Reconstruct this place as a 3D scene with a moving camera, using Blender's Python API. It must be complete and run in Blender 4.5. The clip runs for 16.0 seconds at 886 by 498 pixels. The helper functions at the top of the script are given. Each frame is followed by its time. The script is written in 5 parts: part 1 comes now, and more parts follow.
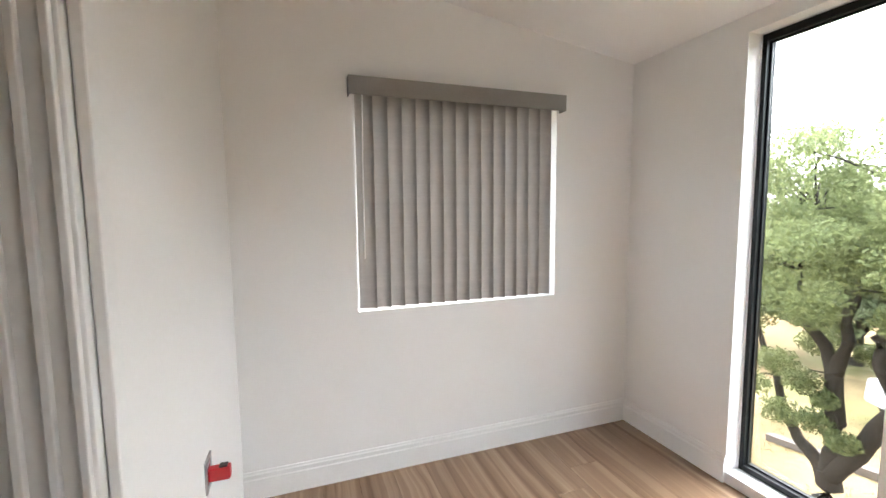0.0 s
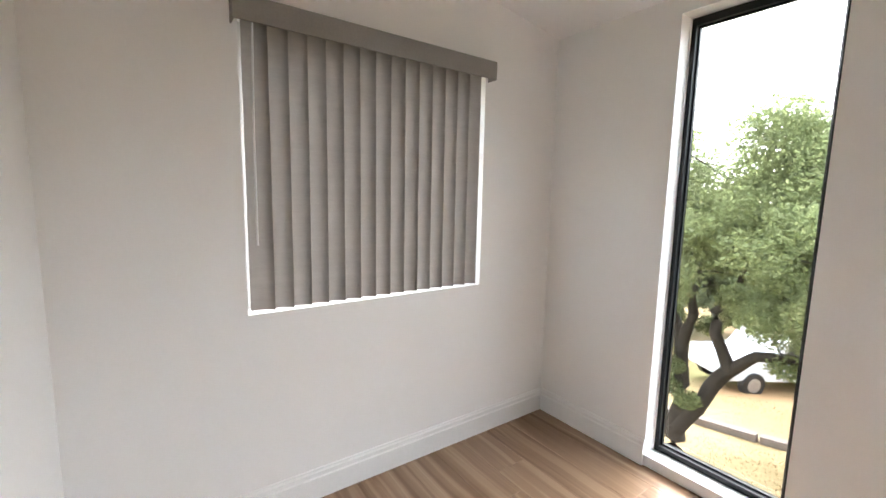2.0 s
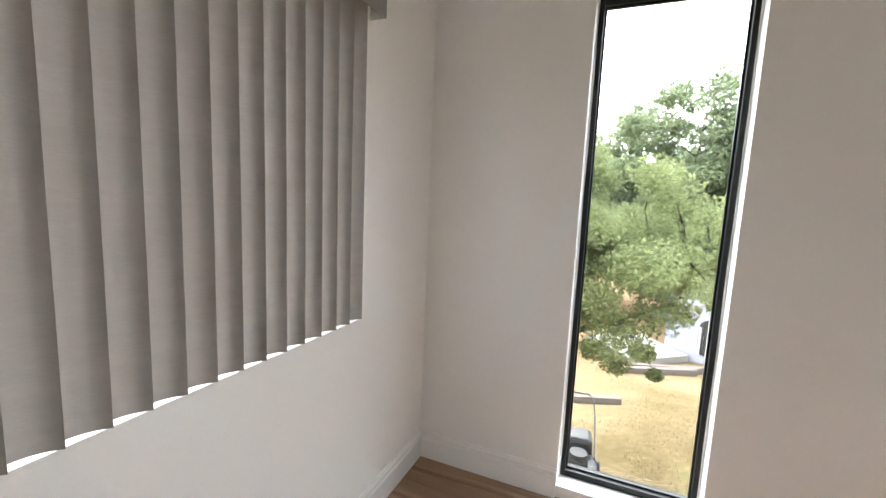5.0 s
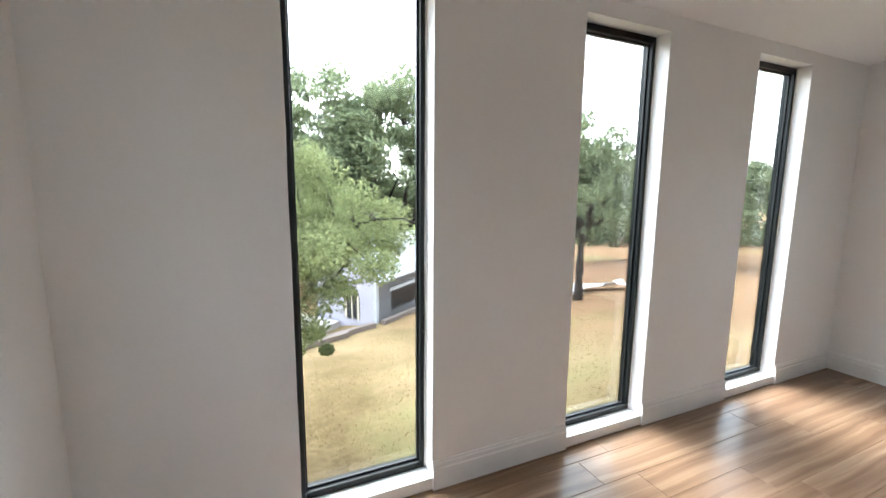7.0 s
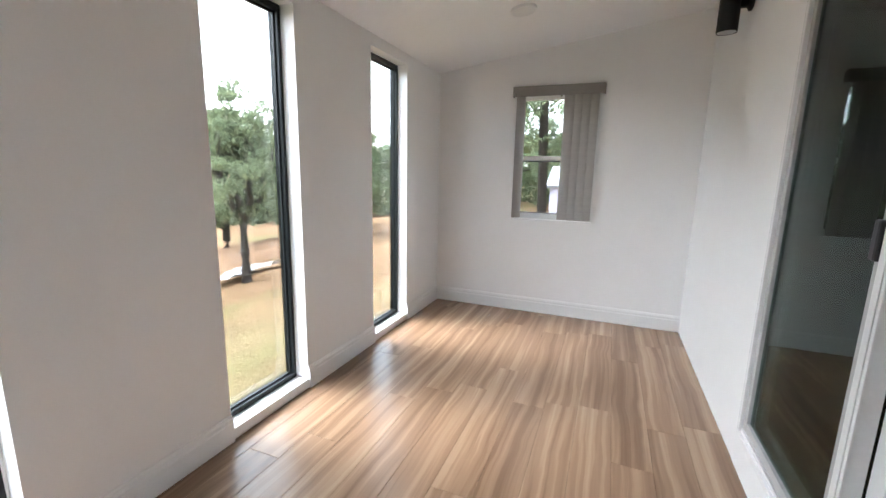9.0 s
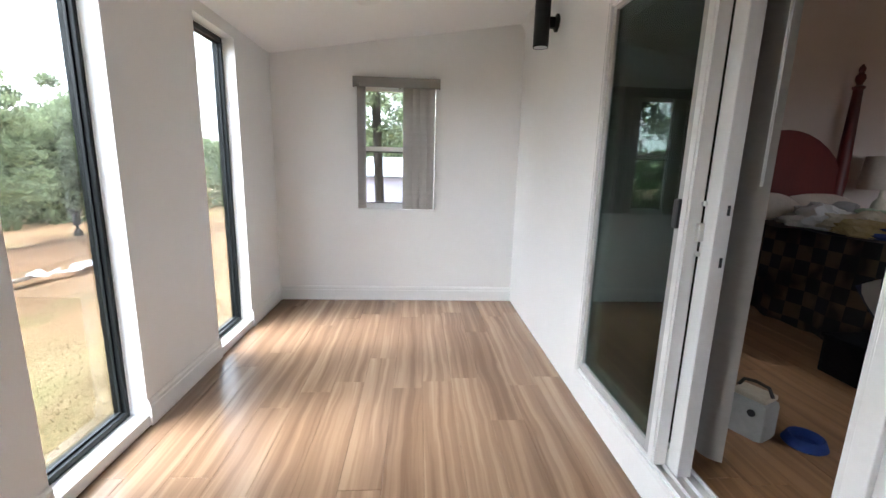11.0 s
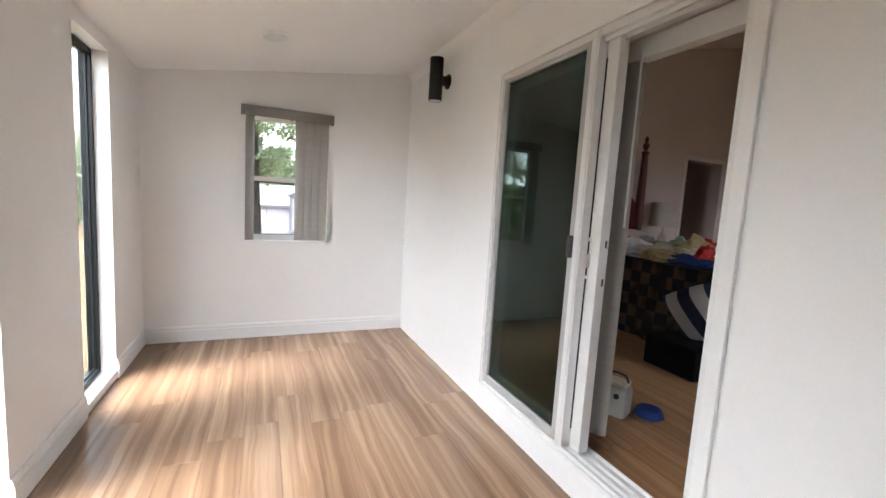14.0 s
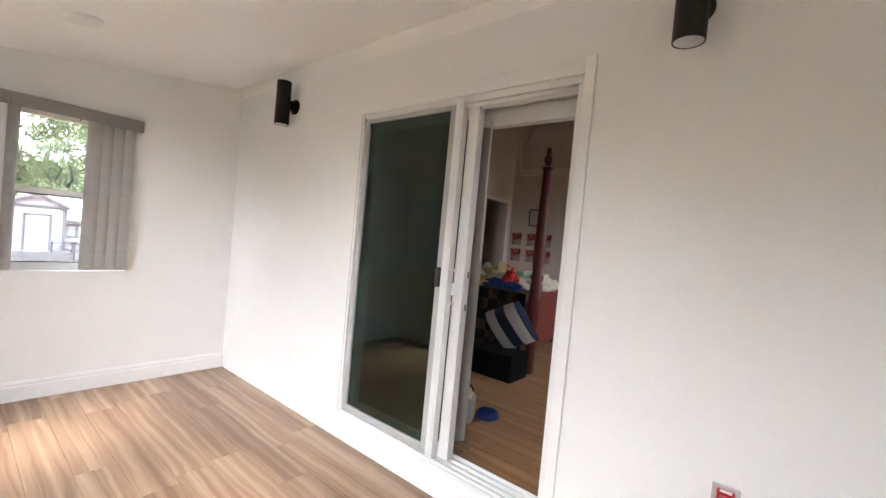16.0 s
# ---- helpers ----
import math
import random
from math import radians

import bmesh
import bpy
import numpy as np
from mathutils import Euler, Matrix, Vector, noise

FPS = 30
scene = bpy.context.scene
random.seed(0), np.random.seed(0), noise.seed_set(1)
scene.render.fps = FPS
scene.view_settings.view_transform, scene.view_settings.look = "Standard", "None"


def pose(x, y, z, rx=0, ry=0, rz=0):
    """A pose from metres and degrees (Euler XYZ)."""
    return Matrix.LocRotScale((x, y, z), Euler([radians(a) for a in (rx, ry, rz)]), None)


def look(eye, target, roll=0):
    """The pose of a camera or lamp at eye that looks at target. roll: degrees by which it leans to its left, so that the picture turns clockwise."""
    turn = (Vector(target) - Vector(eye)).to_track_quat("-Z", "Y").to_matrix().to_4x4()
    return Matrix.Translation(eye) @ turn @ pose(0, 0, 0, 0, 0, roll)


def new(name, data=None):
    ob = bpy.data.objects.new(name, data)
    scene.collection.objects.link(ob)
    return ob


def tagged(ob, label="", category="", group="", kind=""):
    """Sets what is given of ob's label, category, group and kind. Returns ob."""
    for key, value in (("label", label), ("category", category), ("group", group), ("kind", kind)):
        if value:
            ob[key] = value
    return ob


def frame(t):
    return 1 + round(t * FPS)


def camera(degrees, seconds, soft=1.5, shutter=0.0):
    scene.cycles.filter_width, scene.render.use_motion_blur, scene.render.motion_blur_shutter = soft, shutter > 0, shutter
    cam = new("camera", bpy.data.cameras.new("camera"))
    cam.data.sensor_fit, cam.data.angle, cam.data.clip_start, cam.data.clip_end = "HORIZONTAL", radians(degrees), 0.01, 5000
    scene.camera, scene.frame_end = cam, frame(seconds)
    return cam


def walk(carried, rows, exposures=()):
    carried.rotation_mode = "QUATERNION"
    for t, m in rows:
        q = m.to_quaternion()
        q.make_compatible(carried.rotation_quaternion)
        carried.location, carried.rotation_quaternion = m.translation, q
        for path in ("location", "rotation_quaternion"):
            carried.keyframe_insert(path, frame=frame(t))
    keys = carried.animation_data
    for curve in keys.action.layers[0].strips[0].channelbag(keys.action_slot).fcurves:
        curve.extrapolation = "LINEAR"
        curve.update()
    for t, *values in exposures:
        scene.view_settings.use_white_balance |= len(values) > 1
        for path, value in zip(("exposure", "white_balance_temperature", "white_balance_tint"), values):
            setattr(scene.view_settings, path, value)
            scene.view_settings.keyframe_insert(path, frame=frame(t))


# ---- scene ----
cam = camera(93.6, 16.0)
PATH = [
    (0, (2.125, 0.257, 1.397), (0.246, 0.917, 1.214), -0.6),
    (0.5, (2.047, 0.289, 1.39), (0.198, 1.024, 1.189), -0.1),
    (1, (1.949, 0.321, 1.378), (0.149, 1.161, 1.147), 0.4),
    (1.5, (1.852, 0.313, 1.364), (0.119, 1.278, 1.104), 1.2),
    (2, (1.725, 0.242, 1.362), (0.107, 1.39, 1.11), 1.2),
    (2.5, (1.613, 0.168, 1.354), (0.082, 1.438, 1.148), 1.4),
    (3, (1.516, 0.168, 1.348), (0.059, 1.529, 1.189), 2.2),
    (3.5, (1.383, 0.235, 1.36), (0.029, 1.698, 1.194), 2.3),
    (3.7, (1.326, 0.255, 1.361), (0.047, 1.775, 1.182), 2.4),
    (5.8, (0.633, 0.588, 1.355), (0.365, 2.535, 1.085), 2.9),
    (6, (0.602, 0.627, 1.355), (0.505, 2.607, 1.085), 3.0),
    (6.5, (0.655, 0.642, 1.367), (0.989, 2.597, 1.11), 1.3),
    (7, (0.589, 0.653, 1.382), (1.406, 2.456, 1.096), 0.5),
    (7.5, (0.597, 0.629, 1.388), (1.781, 2.212, 1.084), 0.4),
    (8, (0.612, 0.643, 1.372), (2.081, 1.96, 1.04), 0.7),
    (8.5, (0.649, 0.632, 1.365), (2.333, 1.651, 1.011), 0.7),
    (9, (0.693, 0.624, 1.344), (2.521, 1.348, 0.978), 1.2),
    (9.5, (0.698, 0.635, 1.338), (2.606, 1.1, 0.96), 1.6),
    (10, (0.686, 0.683, 1.336), (2.633, 0.935, 0.956), 2.1),
    (12.5, (0.524, 1.287, 1.347), (2.428, 0.798, 0.983), 0.9),
    (13, (0.498, 1.324, 1.351), (2.39, 0.763, 1.028), 1.7),
    (13.5, (0.49, 1.336, 1.359), (2.353, 0.661, 1.085), 2.7),
    (14, (0.506, 1.337, 1.364), (2.328, 0.542, 1.144), 3.5),
    (14.5, (0.575, 1.362, 1.367), (2.329, 0.416, 1.198), 3.9),
    (15, (0.646, 1.441, 1.378), (2.3, 0.324, 1.257), 4.4),
    (15.5, (0.655, 1.596, 1.391), (2.173, 0.297, 1.294), 4.2),
    (16, (0.63, 1.736, 1.4), (1.902, 0.194, 1.355), 5.3),
]
walk(cam, [(t, look(e, g, r)) for t, e, g, r in PATH], exposures=[(0, 4.97, 6550, 12), (3.5, 4.75, 6550, 13), (6, 4.62, 6450, 11), (8, 4.24, 6150, 11), (9, 4.55, 6150, 12), (10, 4.66, 6150, 12), (12.5, 4.78, 6250, 14), (14.5, 4.92, 6450, 15), (16, 5.08, 6550, 16)])

# ---------------------------------------------------------------- world and sun
world = bpy.data.worlds.new("overcast_sky")
scene.world = world
world.use_nodes = True
wn, wl = world.node_tree.nodes, world.node_tree.links
sky = wn.new("ShaderNodeTexSky")
sky.sky_type = "NISHITA"
sky.sun_disc = False
sky.sun_elevation, sky.sun_rotation = radians(50), radians(-11)
sky.dust_density, sky.air_density = 2.0, 1.0
veil = wn.new("ShaderNodeHueSaturation")
veil.inputs["Saturation"].default_value = 0.22
wl.new(sky.outputs[0], veil.inputs["Color"])
wl.new(veil.outputs[0], wn["Background"].inputs["Color"])
wn["Background"].inputs["Strength"].default_value = 0.15

sun_data = bpy.data.lights.new("sun", "SUN")
sun_data.energy, sun_data.angle, sun_data.color = 1.0, radians(176), (0.77, 0.845, 0.98)
sun = new("sun", sun_data)
sun.matrix_world = look((0, 0, 20), (0.123, -0.631, 20 - 0.766))

# ---------------------------------------------------------------- plan, in metres
LEN, WID = 4.69, 2.27            # sunroom: x 0..LEN, y 0 (door wall) .. WID (window wall)
LOW, HIGH = 2.287, 2.625         # ceiling at the window wall and at the door wall
T = 0.16                         # wall thickness
BED_Z = 0.165                    # floor of the bedroom behind the sliding door
BX0, BX1, BY, BTOP = 0.0, 4.78, -5.25, 3.25
DW = -0.035                      # face of the door wall
OPEN = ((0.703, 1.277), (2.05, 2.62), (3.395, 3.965))   # tall windows, along x
OZ0, OZ1 = 0.055, 2.205
WA = (0.54, 1.717, 0.878, 2.0)   # wide window in the end wall: y0 y1 z0 z1
WB = (0.768, 1.493, 0.907, 2.06)
DOOR = (1.366, 2.882, 0.165, 2.2)


def ceil_z(y):
    return LOW + (HIGH - LOW) * (WID - y) / WID


def ground_z(x, y):
    ex = 9 * math.tanh(x / 9)
    ey = max(0.0, y)
    ey = 34 * math.tanh(ey / 34)
    a, b = min(1.0, max(0.0, (x - 13) / 14)), min(1.0, max(0.0, (12 - y) / 10))
    return -1.65 + 0.118 * ex - 0.162 * ey - 1.5 * a * a * (3 - 2 * a) * b * b * (3 - 2 * b)


# ---------------------------------------------------------------- mesh helpers
def box(bm, x0, x1, y0, y1, z0, z1, bev=0.0):
    m = Matrix.Translation(((x0 + x1) / 2, (y0 + y1) / 2, (z0 + z1) / 2)) @ Matrix.Diagonal((abs(x1 - x0), abs(y1 - y0), abs(z1 - z0), 1))
    made = bmesh.ops.create_cube(bm, size=1, matrix=m)
    if bev:
        edges = list({e for v in made["verts"] for e in v.link_edges})
        bmesh.ops.bevel(bm, geom=edges, offset=bev, segments=2, affect="EDGES", profile=0.5)
    return made["verts"]


def boxes(*sizes, bev=0.0):
    bm = bmesh.new()
    for s in sizes:
        box(bm, *s, bev=bev)
    return bm


def cyl(bm, base, top, r0, r1=None, seg=24, cap=True):
    base, top = Vector(base), Vector(top)
    d = top - base
    m = Matrix.Translation((base + top) / 2) @ d.to_track_quat("Z", "Y").to_matrix().to_4x4()
    return bmesh.ops.create_cone(bm, cap_ends=cap, segments=seg, radius1=r0, radius2=r0 if r1 is None else r1, depth=d.length, matrix=m)["verts"]


def tube(bm, pts, radii, seg=8):
    """A tapered tube through points."""
    rings = []
    for i, p in enumerate(pts):
        p = Vector(p)
        a, b = Vector(pts[max(i - 1, 0)]), Vector(pts[min(i + 1, len(pts) - 1)])
        q = (b - a).to_track_quat("Z", "Y")
        rings.append([bm.verts.new(p + q @ Vector((math.cos(k * math.tau / seg) * radii[i], math.sin(k * math.tau / seg) * radii[i], 0))) for k in range(seg)])
    for r, s in zip(rings, rings[1:]):
        for k in range(seg):
            bm.faces.new((r[k], r[(k + 1) % seg], s[(k + 1) % seg], s[k]))
    bm.faces.new(rings[0][::-1])
    bm.faces.new(rings[-1])


def lathe(bm, profile, centre, seg=24):
    """Turns (radius, height) pairs round a vertical axis."""
    cx, cy, cz = centre
    rings = [[bm.verts.new((cx + r * math.cos(k * math.tau / seg), cy + r * math.sin(k * math.tau / seg), cz + h)) for k in range(seg)] for r, h in profile]
    for r, s in zip(rings, rings[1:]):
        for k in range(seg):
            bm.faces.new((r[k], r[(k + 1) % seg], s[(k + 1) % seg], s[k]))
    bm.faces.new(rings[0][::-1])
    bm.faces.new(rings[-1])


def extrude_profile(bm, prof, place, a, b):
    """Sweeps a closed profile of (u, v) pairs from a to b; place(u, v, s) gives the point."""
    r0 = [bm.verts.new(place(u, v, a)) for u, v in prof]
    r1 = [bm.verts.new(place(u, v, b)) for u, v in prof]
    n = len(prof)
    for k in range(n):
        bm.faces.new((r0[k], r0[(k + 1) % n], r1[(k + 1) % n], r1[k]))
    bm.faces.new(r0[::-1])
    bm.faces.new(r1)


def mesh_of(name, bm, mat, smooth=False):
    bmesh.ops.recalc_face_normals(bm, faces=bm.faces)
    me = bpy.data.meshes.new(name)
    bm.to_mesh(me)
    bm.free()
    if mat:
        me.materials.append(mat)
    if smooth:
        for p in me.polygons:
            p.use_smooth = True
        me.set_sharp_from_angle(angle=radians(40))
    return me


def part(name, bm, mat, parent=None, label="", smooth=False):
    ob = new(name, mesh_of(name, bm, mat, smooth))
    if parent:
        ob.parent = parent
    if label:
        ob["label"] = label
    return ob


def thing(name, label, category, group="", kind="", at=(0, 0, 0)):
    ob = new(name)
    ob.empty_display_size = 0.1
    ob.location = at
    return tagged(ob, label, category, group, kind)


def setting(name, bm, mat, label="", category="", smooth=False):
    return tagged(part(name, bm, mat, None, "", smooth), label, category, "", "structure")


def wall(axis, at, thick, u0, u1, z0, top, holes=()):
    """A wall with real openings. axis 'x': its plane is x = at, u runs along y; 'y': plane y = at, u along x.
    It is thick metres deep towards at + thick; top: height or function of u; holes: (u0, u1, z0, z1)."""
    bm = bmesh.new()
    tops = top if callable(top) else (lambda u: top)
    us = sorted({u0, u1, *(h[0] for h in holes), *(h[1] for h in holes)})
    zs = sorted({z0, *(h[2] for h in holes), *(h[3] for h in holes)})
    rows = zs + ["top"]
    cache = {}

    def vert(u, z, side):
        key = (u, z, side)
        if key not in cache:
            h = tops(u) if z == "top" else z
            w = at + thick * side
            cache[key] = bm.verts.new((w, u, h) if axis == "x" else (u, w, h))
        return cache[key]

    def solid(i, j):
        if not (0 <= i < len(us) - 1 and 0 <= j < len(rows) - 1):
            return False
        um, zm = (us[i] + us[i + 1]) / 2, rows[j] + 1e-4
        return not any(h[0] < um < h[1] and h[2] <= zm < h[3] for h in holes)

    for i in range(len(us) - 1):
        for j in range(len(rows) - 1):
            if not solid(i, j):
                continue
            c = ((us[i], rows[j]), (us[i + 1], rows[j]), (us[i + 1], rows[j + 1]), (us[i], rows[j + 1]))
            for s in (0, 1):
                bm.faces.new([vert(u, z, s) for u, z in c])
            for (di, dj), (p, q) in (((-1, 0), (3, 0)), ((1, 0), (1, 2)), ((0, -1), (0, 1)), ((0, 1), (2, 3))):
                if not solid(i + di, j + dj):
                    bm.faces.new((vert(*c[p], 0), vert(*c[q], 0), vert(*c[q], 1), vert(*c[p], 1)))
    return bm


# ---------------------------------------------------------------- materials
def material(name, colour, rough=0.5, metal=0.0, spec=0.5):
    m = bpy.data.materials.new(name)
    m.use_nodes = True
    b = m.node_tree.nodes["Principled BSDF"]
    b.inputs["Base Color"].default_value = (*colour, 1)
    b.inputs["Roughness"].default_value = rough
    b.inputs["Metallic"].default_value = metal
    b.inputs["Specular IOR Level"].default_value = spec
    return m


def node(m, kind, **values):
    n = m.node_tree.nodes.new(kind)
    for k, v in values.items():
        n.inputs[k.replace("_", " ")].default_value = v
    return n


def link(m, a, b):
    m.node_tree.links.new(a, b)


def bsdf(m):
    return m.node_tree.nodes["Principled BSDF"]


def coords(m, scale=(1, 1, 1), own=True):
    c = node(m, "ShaderNodeTexCoord")
    mp = node(m, "ShaderNodeMapping")
    mp.inputs["Scale"].default_value = scale
    link(m, c.outputs["Object"], mp.inputs["Vector"])
    return mp


def varied(name, c0, c1, scale, rough=0.6, stretch=(1, 1, 1), bump=0.0, fine=8.0, detail=6.0, metal=0.0, spec=0.5, rough_var=0.0, lo=0.35, hi=0.65):
    """A surface whose colour wanders between two tones at a coarse and a fine scale, with relief from the same noise."""
    m = material(name, c0, rough, metal, spec)
    mp = coords(m, stretch)
    n1 = node(m, "ShaderNodeTexNoise", Scale=scale, Detail=detail, Roughness=0.6)
    n2 = node(m, "ShaderNodeTexNoise", Scale=scale * fine, Detail=4.0, Roughness=0.6)
    link(m, mp.outputs[0], n1.inputs["Vector"])
    link(m, mp.outputs[0], n2.inputs["Vector"])
    mix = node(m, "ShaderNodeMath")
    mix.operation = "MULTIPLY_ADD"
    mix.inputs[1].default_value = 0.4
    link(m, n2.outputs["Fac"], mix.inputs[0])
    s = node(m, "ShaderNodeMath")
    s.operation = "MULTIPLY"
    s.inputs[1].default_value = 0.6
    link(m, n1.outputs["Fac"], s.inputs[0])
    link(m, s.outputs[0], mix.inputs[2])
    r = node(m, "ShaderNodeValToRGB")
    r.color_ramp.elements[0].position, r.color_ramp.elements[0].color = lo, (*c0, 1)
    r.color_ramp.elements[1].position, r.color_ramp.elements[1].color = hi, (*c1, 1)
    link(m, mix.outputs[0], r.inputs[0])
    link(m, r.outputs[0], bsdf(m).inputs["Base Color"])
    if rough_var:
        rr = node(m, "ShaderNodeMath")
        rr.operation = "MULTIPLY_ADD"
        rr.inputs[1].default_value, rr.inputs[2].default_value = rough_var, rough - rough_var / 2
        link(m, n1.outputs["Fac"], rr.inputs[0])
        link(m, rr.outputs[0], bsdf(m).inputs["Roughness"])
    if bump:
        b = node(m, "ShaderNodeBump", Strength=bump, Distance=0.01)
        link(m, n2.outputs["Fac"], b.inputs["Height"])
        link(m, b.outputs[0], bsdf(m).inputs["Normal"])
    return m


def plank_material(name, dark, mid, light, rough=0.28):
    """Streaky hardwood: long grain, cathedral figure, and a tone of its own for every plank."""
    m = material(name, mid, rough)
    c = node(m, "ShaderNodeTexCoord")
    info = node(m, "ShaderNodeObjectInfo")
    mul = node(m, "ShaderNodeVectorMath")
    mul.operation = "MULTIPLY_ADD"
    mul.inputs[1].default_value = (37.0, 17.0, 5.0)
    comb = node(m, "ShaderNodeCombineXYZ")
    for k in range(3):
        link(m, info.outputs["Random"], comb.inputs[k])
    link(m, comb.outputs[0], mul.inputs[0])
    link(m, c.outputs["Object"], mul.inputs[2])
    st = node(m, "ShaderNodeMapping")
    st.inputs["Scale"].default_value = (0.3, 14.0, 1.0)
    link(m, mul.outputs[0], st.inputs["Vector"])
    warp = node(m, "ShaderNodeTexNoise", Scale=1.6, Detail=3.0)
    link(m, mul.outputs[0], warp.inputs["Vector"])
    add = node(m, "ShaderNodeVectorMath")
    add.operation = "MULTIPLY_ADD"
    add.inputs[1].default_value = (0.0, 1.15, 0.0)
    link(m, warp.outputs["Color"], add.inputs[0])
    link(m, st.outputs[0], add.inputs[2])
    figure = node(m, "ShaderNodeTexNoise", Scale=1.3, Detail=3.0, Roughness=0.5, Distortion=0.25)
    link(m, add.outputs[0], figure.inputs["Vector"])
    st2 = node(m, "ShaderNodeMapping")
    st2.inputs["Scale"].default_value = (3.0, 130.0, 1.0)
    link(m, mul.outputs[0], st2.inputs["Vector"])
    fine = node(m, "ShaderNodeTexNoise", Scale=1.0, Detail=4.0, Roughness=0.7)
    link(m, st2.outputs[0], fine.inputs["Vector"])
    mixv = node(m, "ShaderNodeMath")
    mixv.operation = "MULTIPLY_ADD"
    mixv.inputs[1].default_value = 0.13
    link(m, fine.outputs["Fac"], mixv.inputs[0])
    tone = node(m, "ShaderNodeMath")
    tone.operation = "MULTIPLY_ADD"
    tone.inputs[1].default_value, tone.inputs[2].default_value = 0.06, -0.14
    link(m, info.outputs["Random"], tone.inputs[0])
    sum1 = node(m, "ShaderNodeMath")
    ring = node(m, "ShaderNodeMath")
    ring.operation = "MULTIPLY"
    ring.inputs[1].default_value = 46.0
    link(m, figure.outputs["Fac"], ring.inputs[0])
    wave = node(m, "ShaderNodeMath")
    wave.operation = "SINE"
    link(m, ring.outputs[0], wave.inputs[0])
    rings = node(m, "ShaderNodeMath")
    rings.operation = "MULTIPLY_ADD"
    rings.inputs[1].default_value = 0.018
    link(m, wave.outputs[0], rings.inputs[0])
    st3 = node(m, "ShaderNodeMapping")
    st3.inputs["Scale"].default_value = (0.32, 15.0, 1.0)
    st3.inputs["Location"].default_value = (7.0, 3.0, 1.0)
    link(m, mul.outputs[0], st3.inputs["Vector"])
    streak = node(m, "ShaderNodeTexNoise", Scale=1.0, Detail=2.0)
    link(m, st3.outputs[0], streak.inputs["Vector"])
    pale = node(m, "ShaderNodeMapRange")
    pale.inputs["From Min"].default_value, pale.inputs["From Max"].default_value = 0.60, 0.67
    pale.inputs["To Max"].default_value = 0.10
    link(m, streak.outputs["Fac"], pale.inputs["Value"])
    both = node(m, "ShaderNodeMath")
    link(m, figure.outputs["Fac"], both.inputs[0])
    link(m, pale.outputs[0], both.inputs[1])
    link(m, both.outputs[0], rings.inputs[2])
    link(m, rings.outputs[0], sum1.inputs[0])
    link(m, tone.outputs[0], sum1.inputs[1])
    link(m, sum1.outputs[0], mixv.inputs[2])
    r = node(m, "ShaderNodeValToRGB")
    e = r.color_ramp.elements
    e[0].position, e[0].color = 0.25, (*dark, 1)
    e[1].position, e[1].color = 0.76, (*light, 1)
    k = e.new(0.5)
    k.color = (*mid, 1)
    link(m, mixv.outputs[0], r.inputs[0])
    link(m, r.outputs[0], bsdf(m).inputs["Base Color"])
    b = node(m, "ShaderNodeBump", Strength=0.015, Distance=0.002)
    link(m, fine.outputs["Fac"], b.inputs["Height"])
    link(m, b.outputs[0], bsdf(m).inputs["Normal"])
    rr = node(m, "ShaderNodeMath")
    rr.operation = "MULTIPLY_ADD"
    rr.inputs[1].default_value, rr.inputs[2].default_value = 0.06, rough - 0.03
    link(m, fine.outputs["Fac"], rr.inputs[0])
    link(m, rr.outputs[0], bsdf(m).inputs["Roughness"])
    return m


def glass_material(name, tint, gloss=1.0, rough=0.0):
    m = bpy.data.materials.new(name)
    m.use_nodes = True
    t = m.node_tree
    t.nodes.remove(t.nodes["Principled BSDF"])
    tr = t.nodes.new("ShaderNodeBsdfTransparent")
    tr.inputs[0].default_value = (*tint, 1)
    gl = t.nodes.new("ShaderNodeBsdfGlossy")
    gl.inputs["Roughness"].default_value = rough
    fr = t.nodes.new("ShaderNodeFresnel")
    fr.inputs["IOR"].default_value = 1.5
    k = t.nodes.new("ShaderNodeMath")
    k.operation = "MULTIPLY"
    k.inputs[1].default_value = gloss
    t.links.new(fr.outputs[0], k.inputs[0])
    mx = t.nodes.new("ShaderNodeMixShader")
    t.links.new(k.outputs[0], mx.inputs[0])
    t.links.new(tr.outputs[0], mx.inputs[1])
    t.links.new(gl.outputs[0], mx.inputs[2])
    t.links.new(mx.outputs[0], t.nodes["Material Output"].inputs["Surface"])
    return m


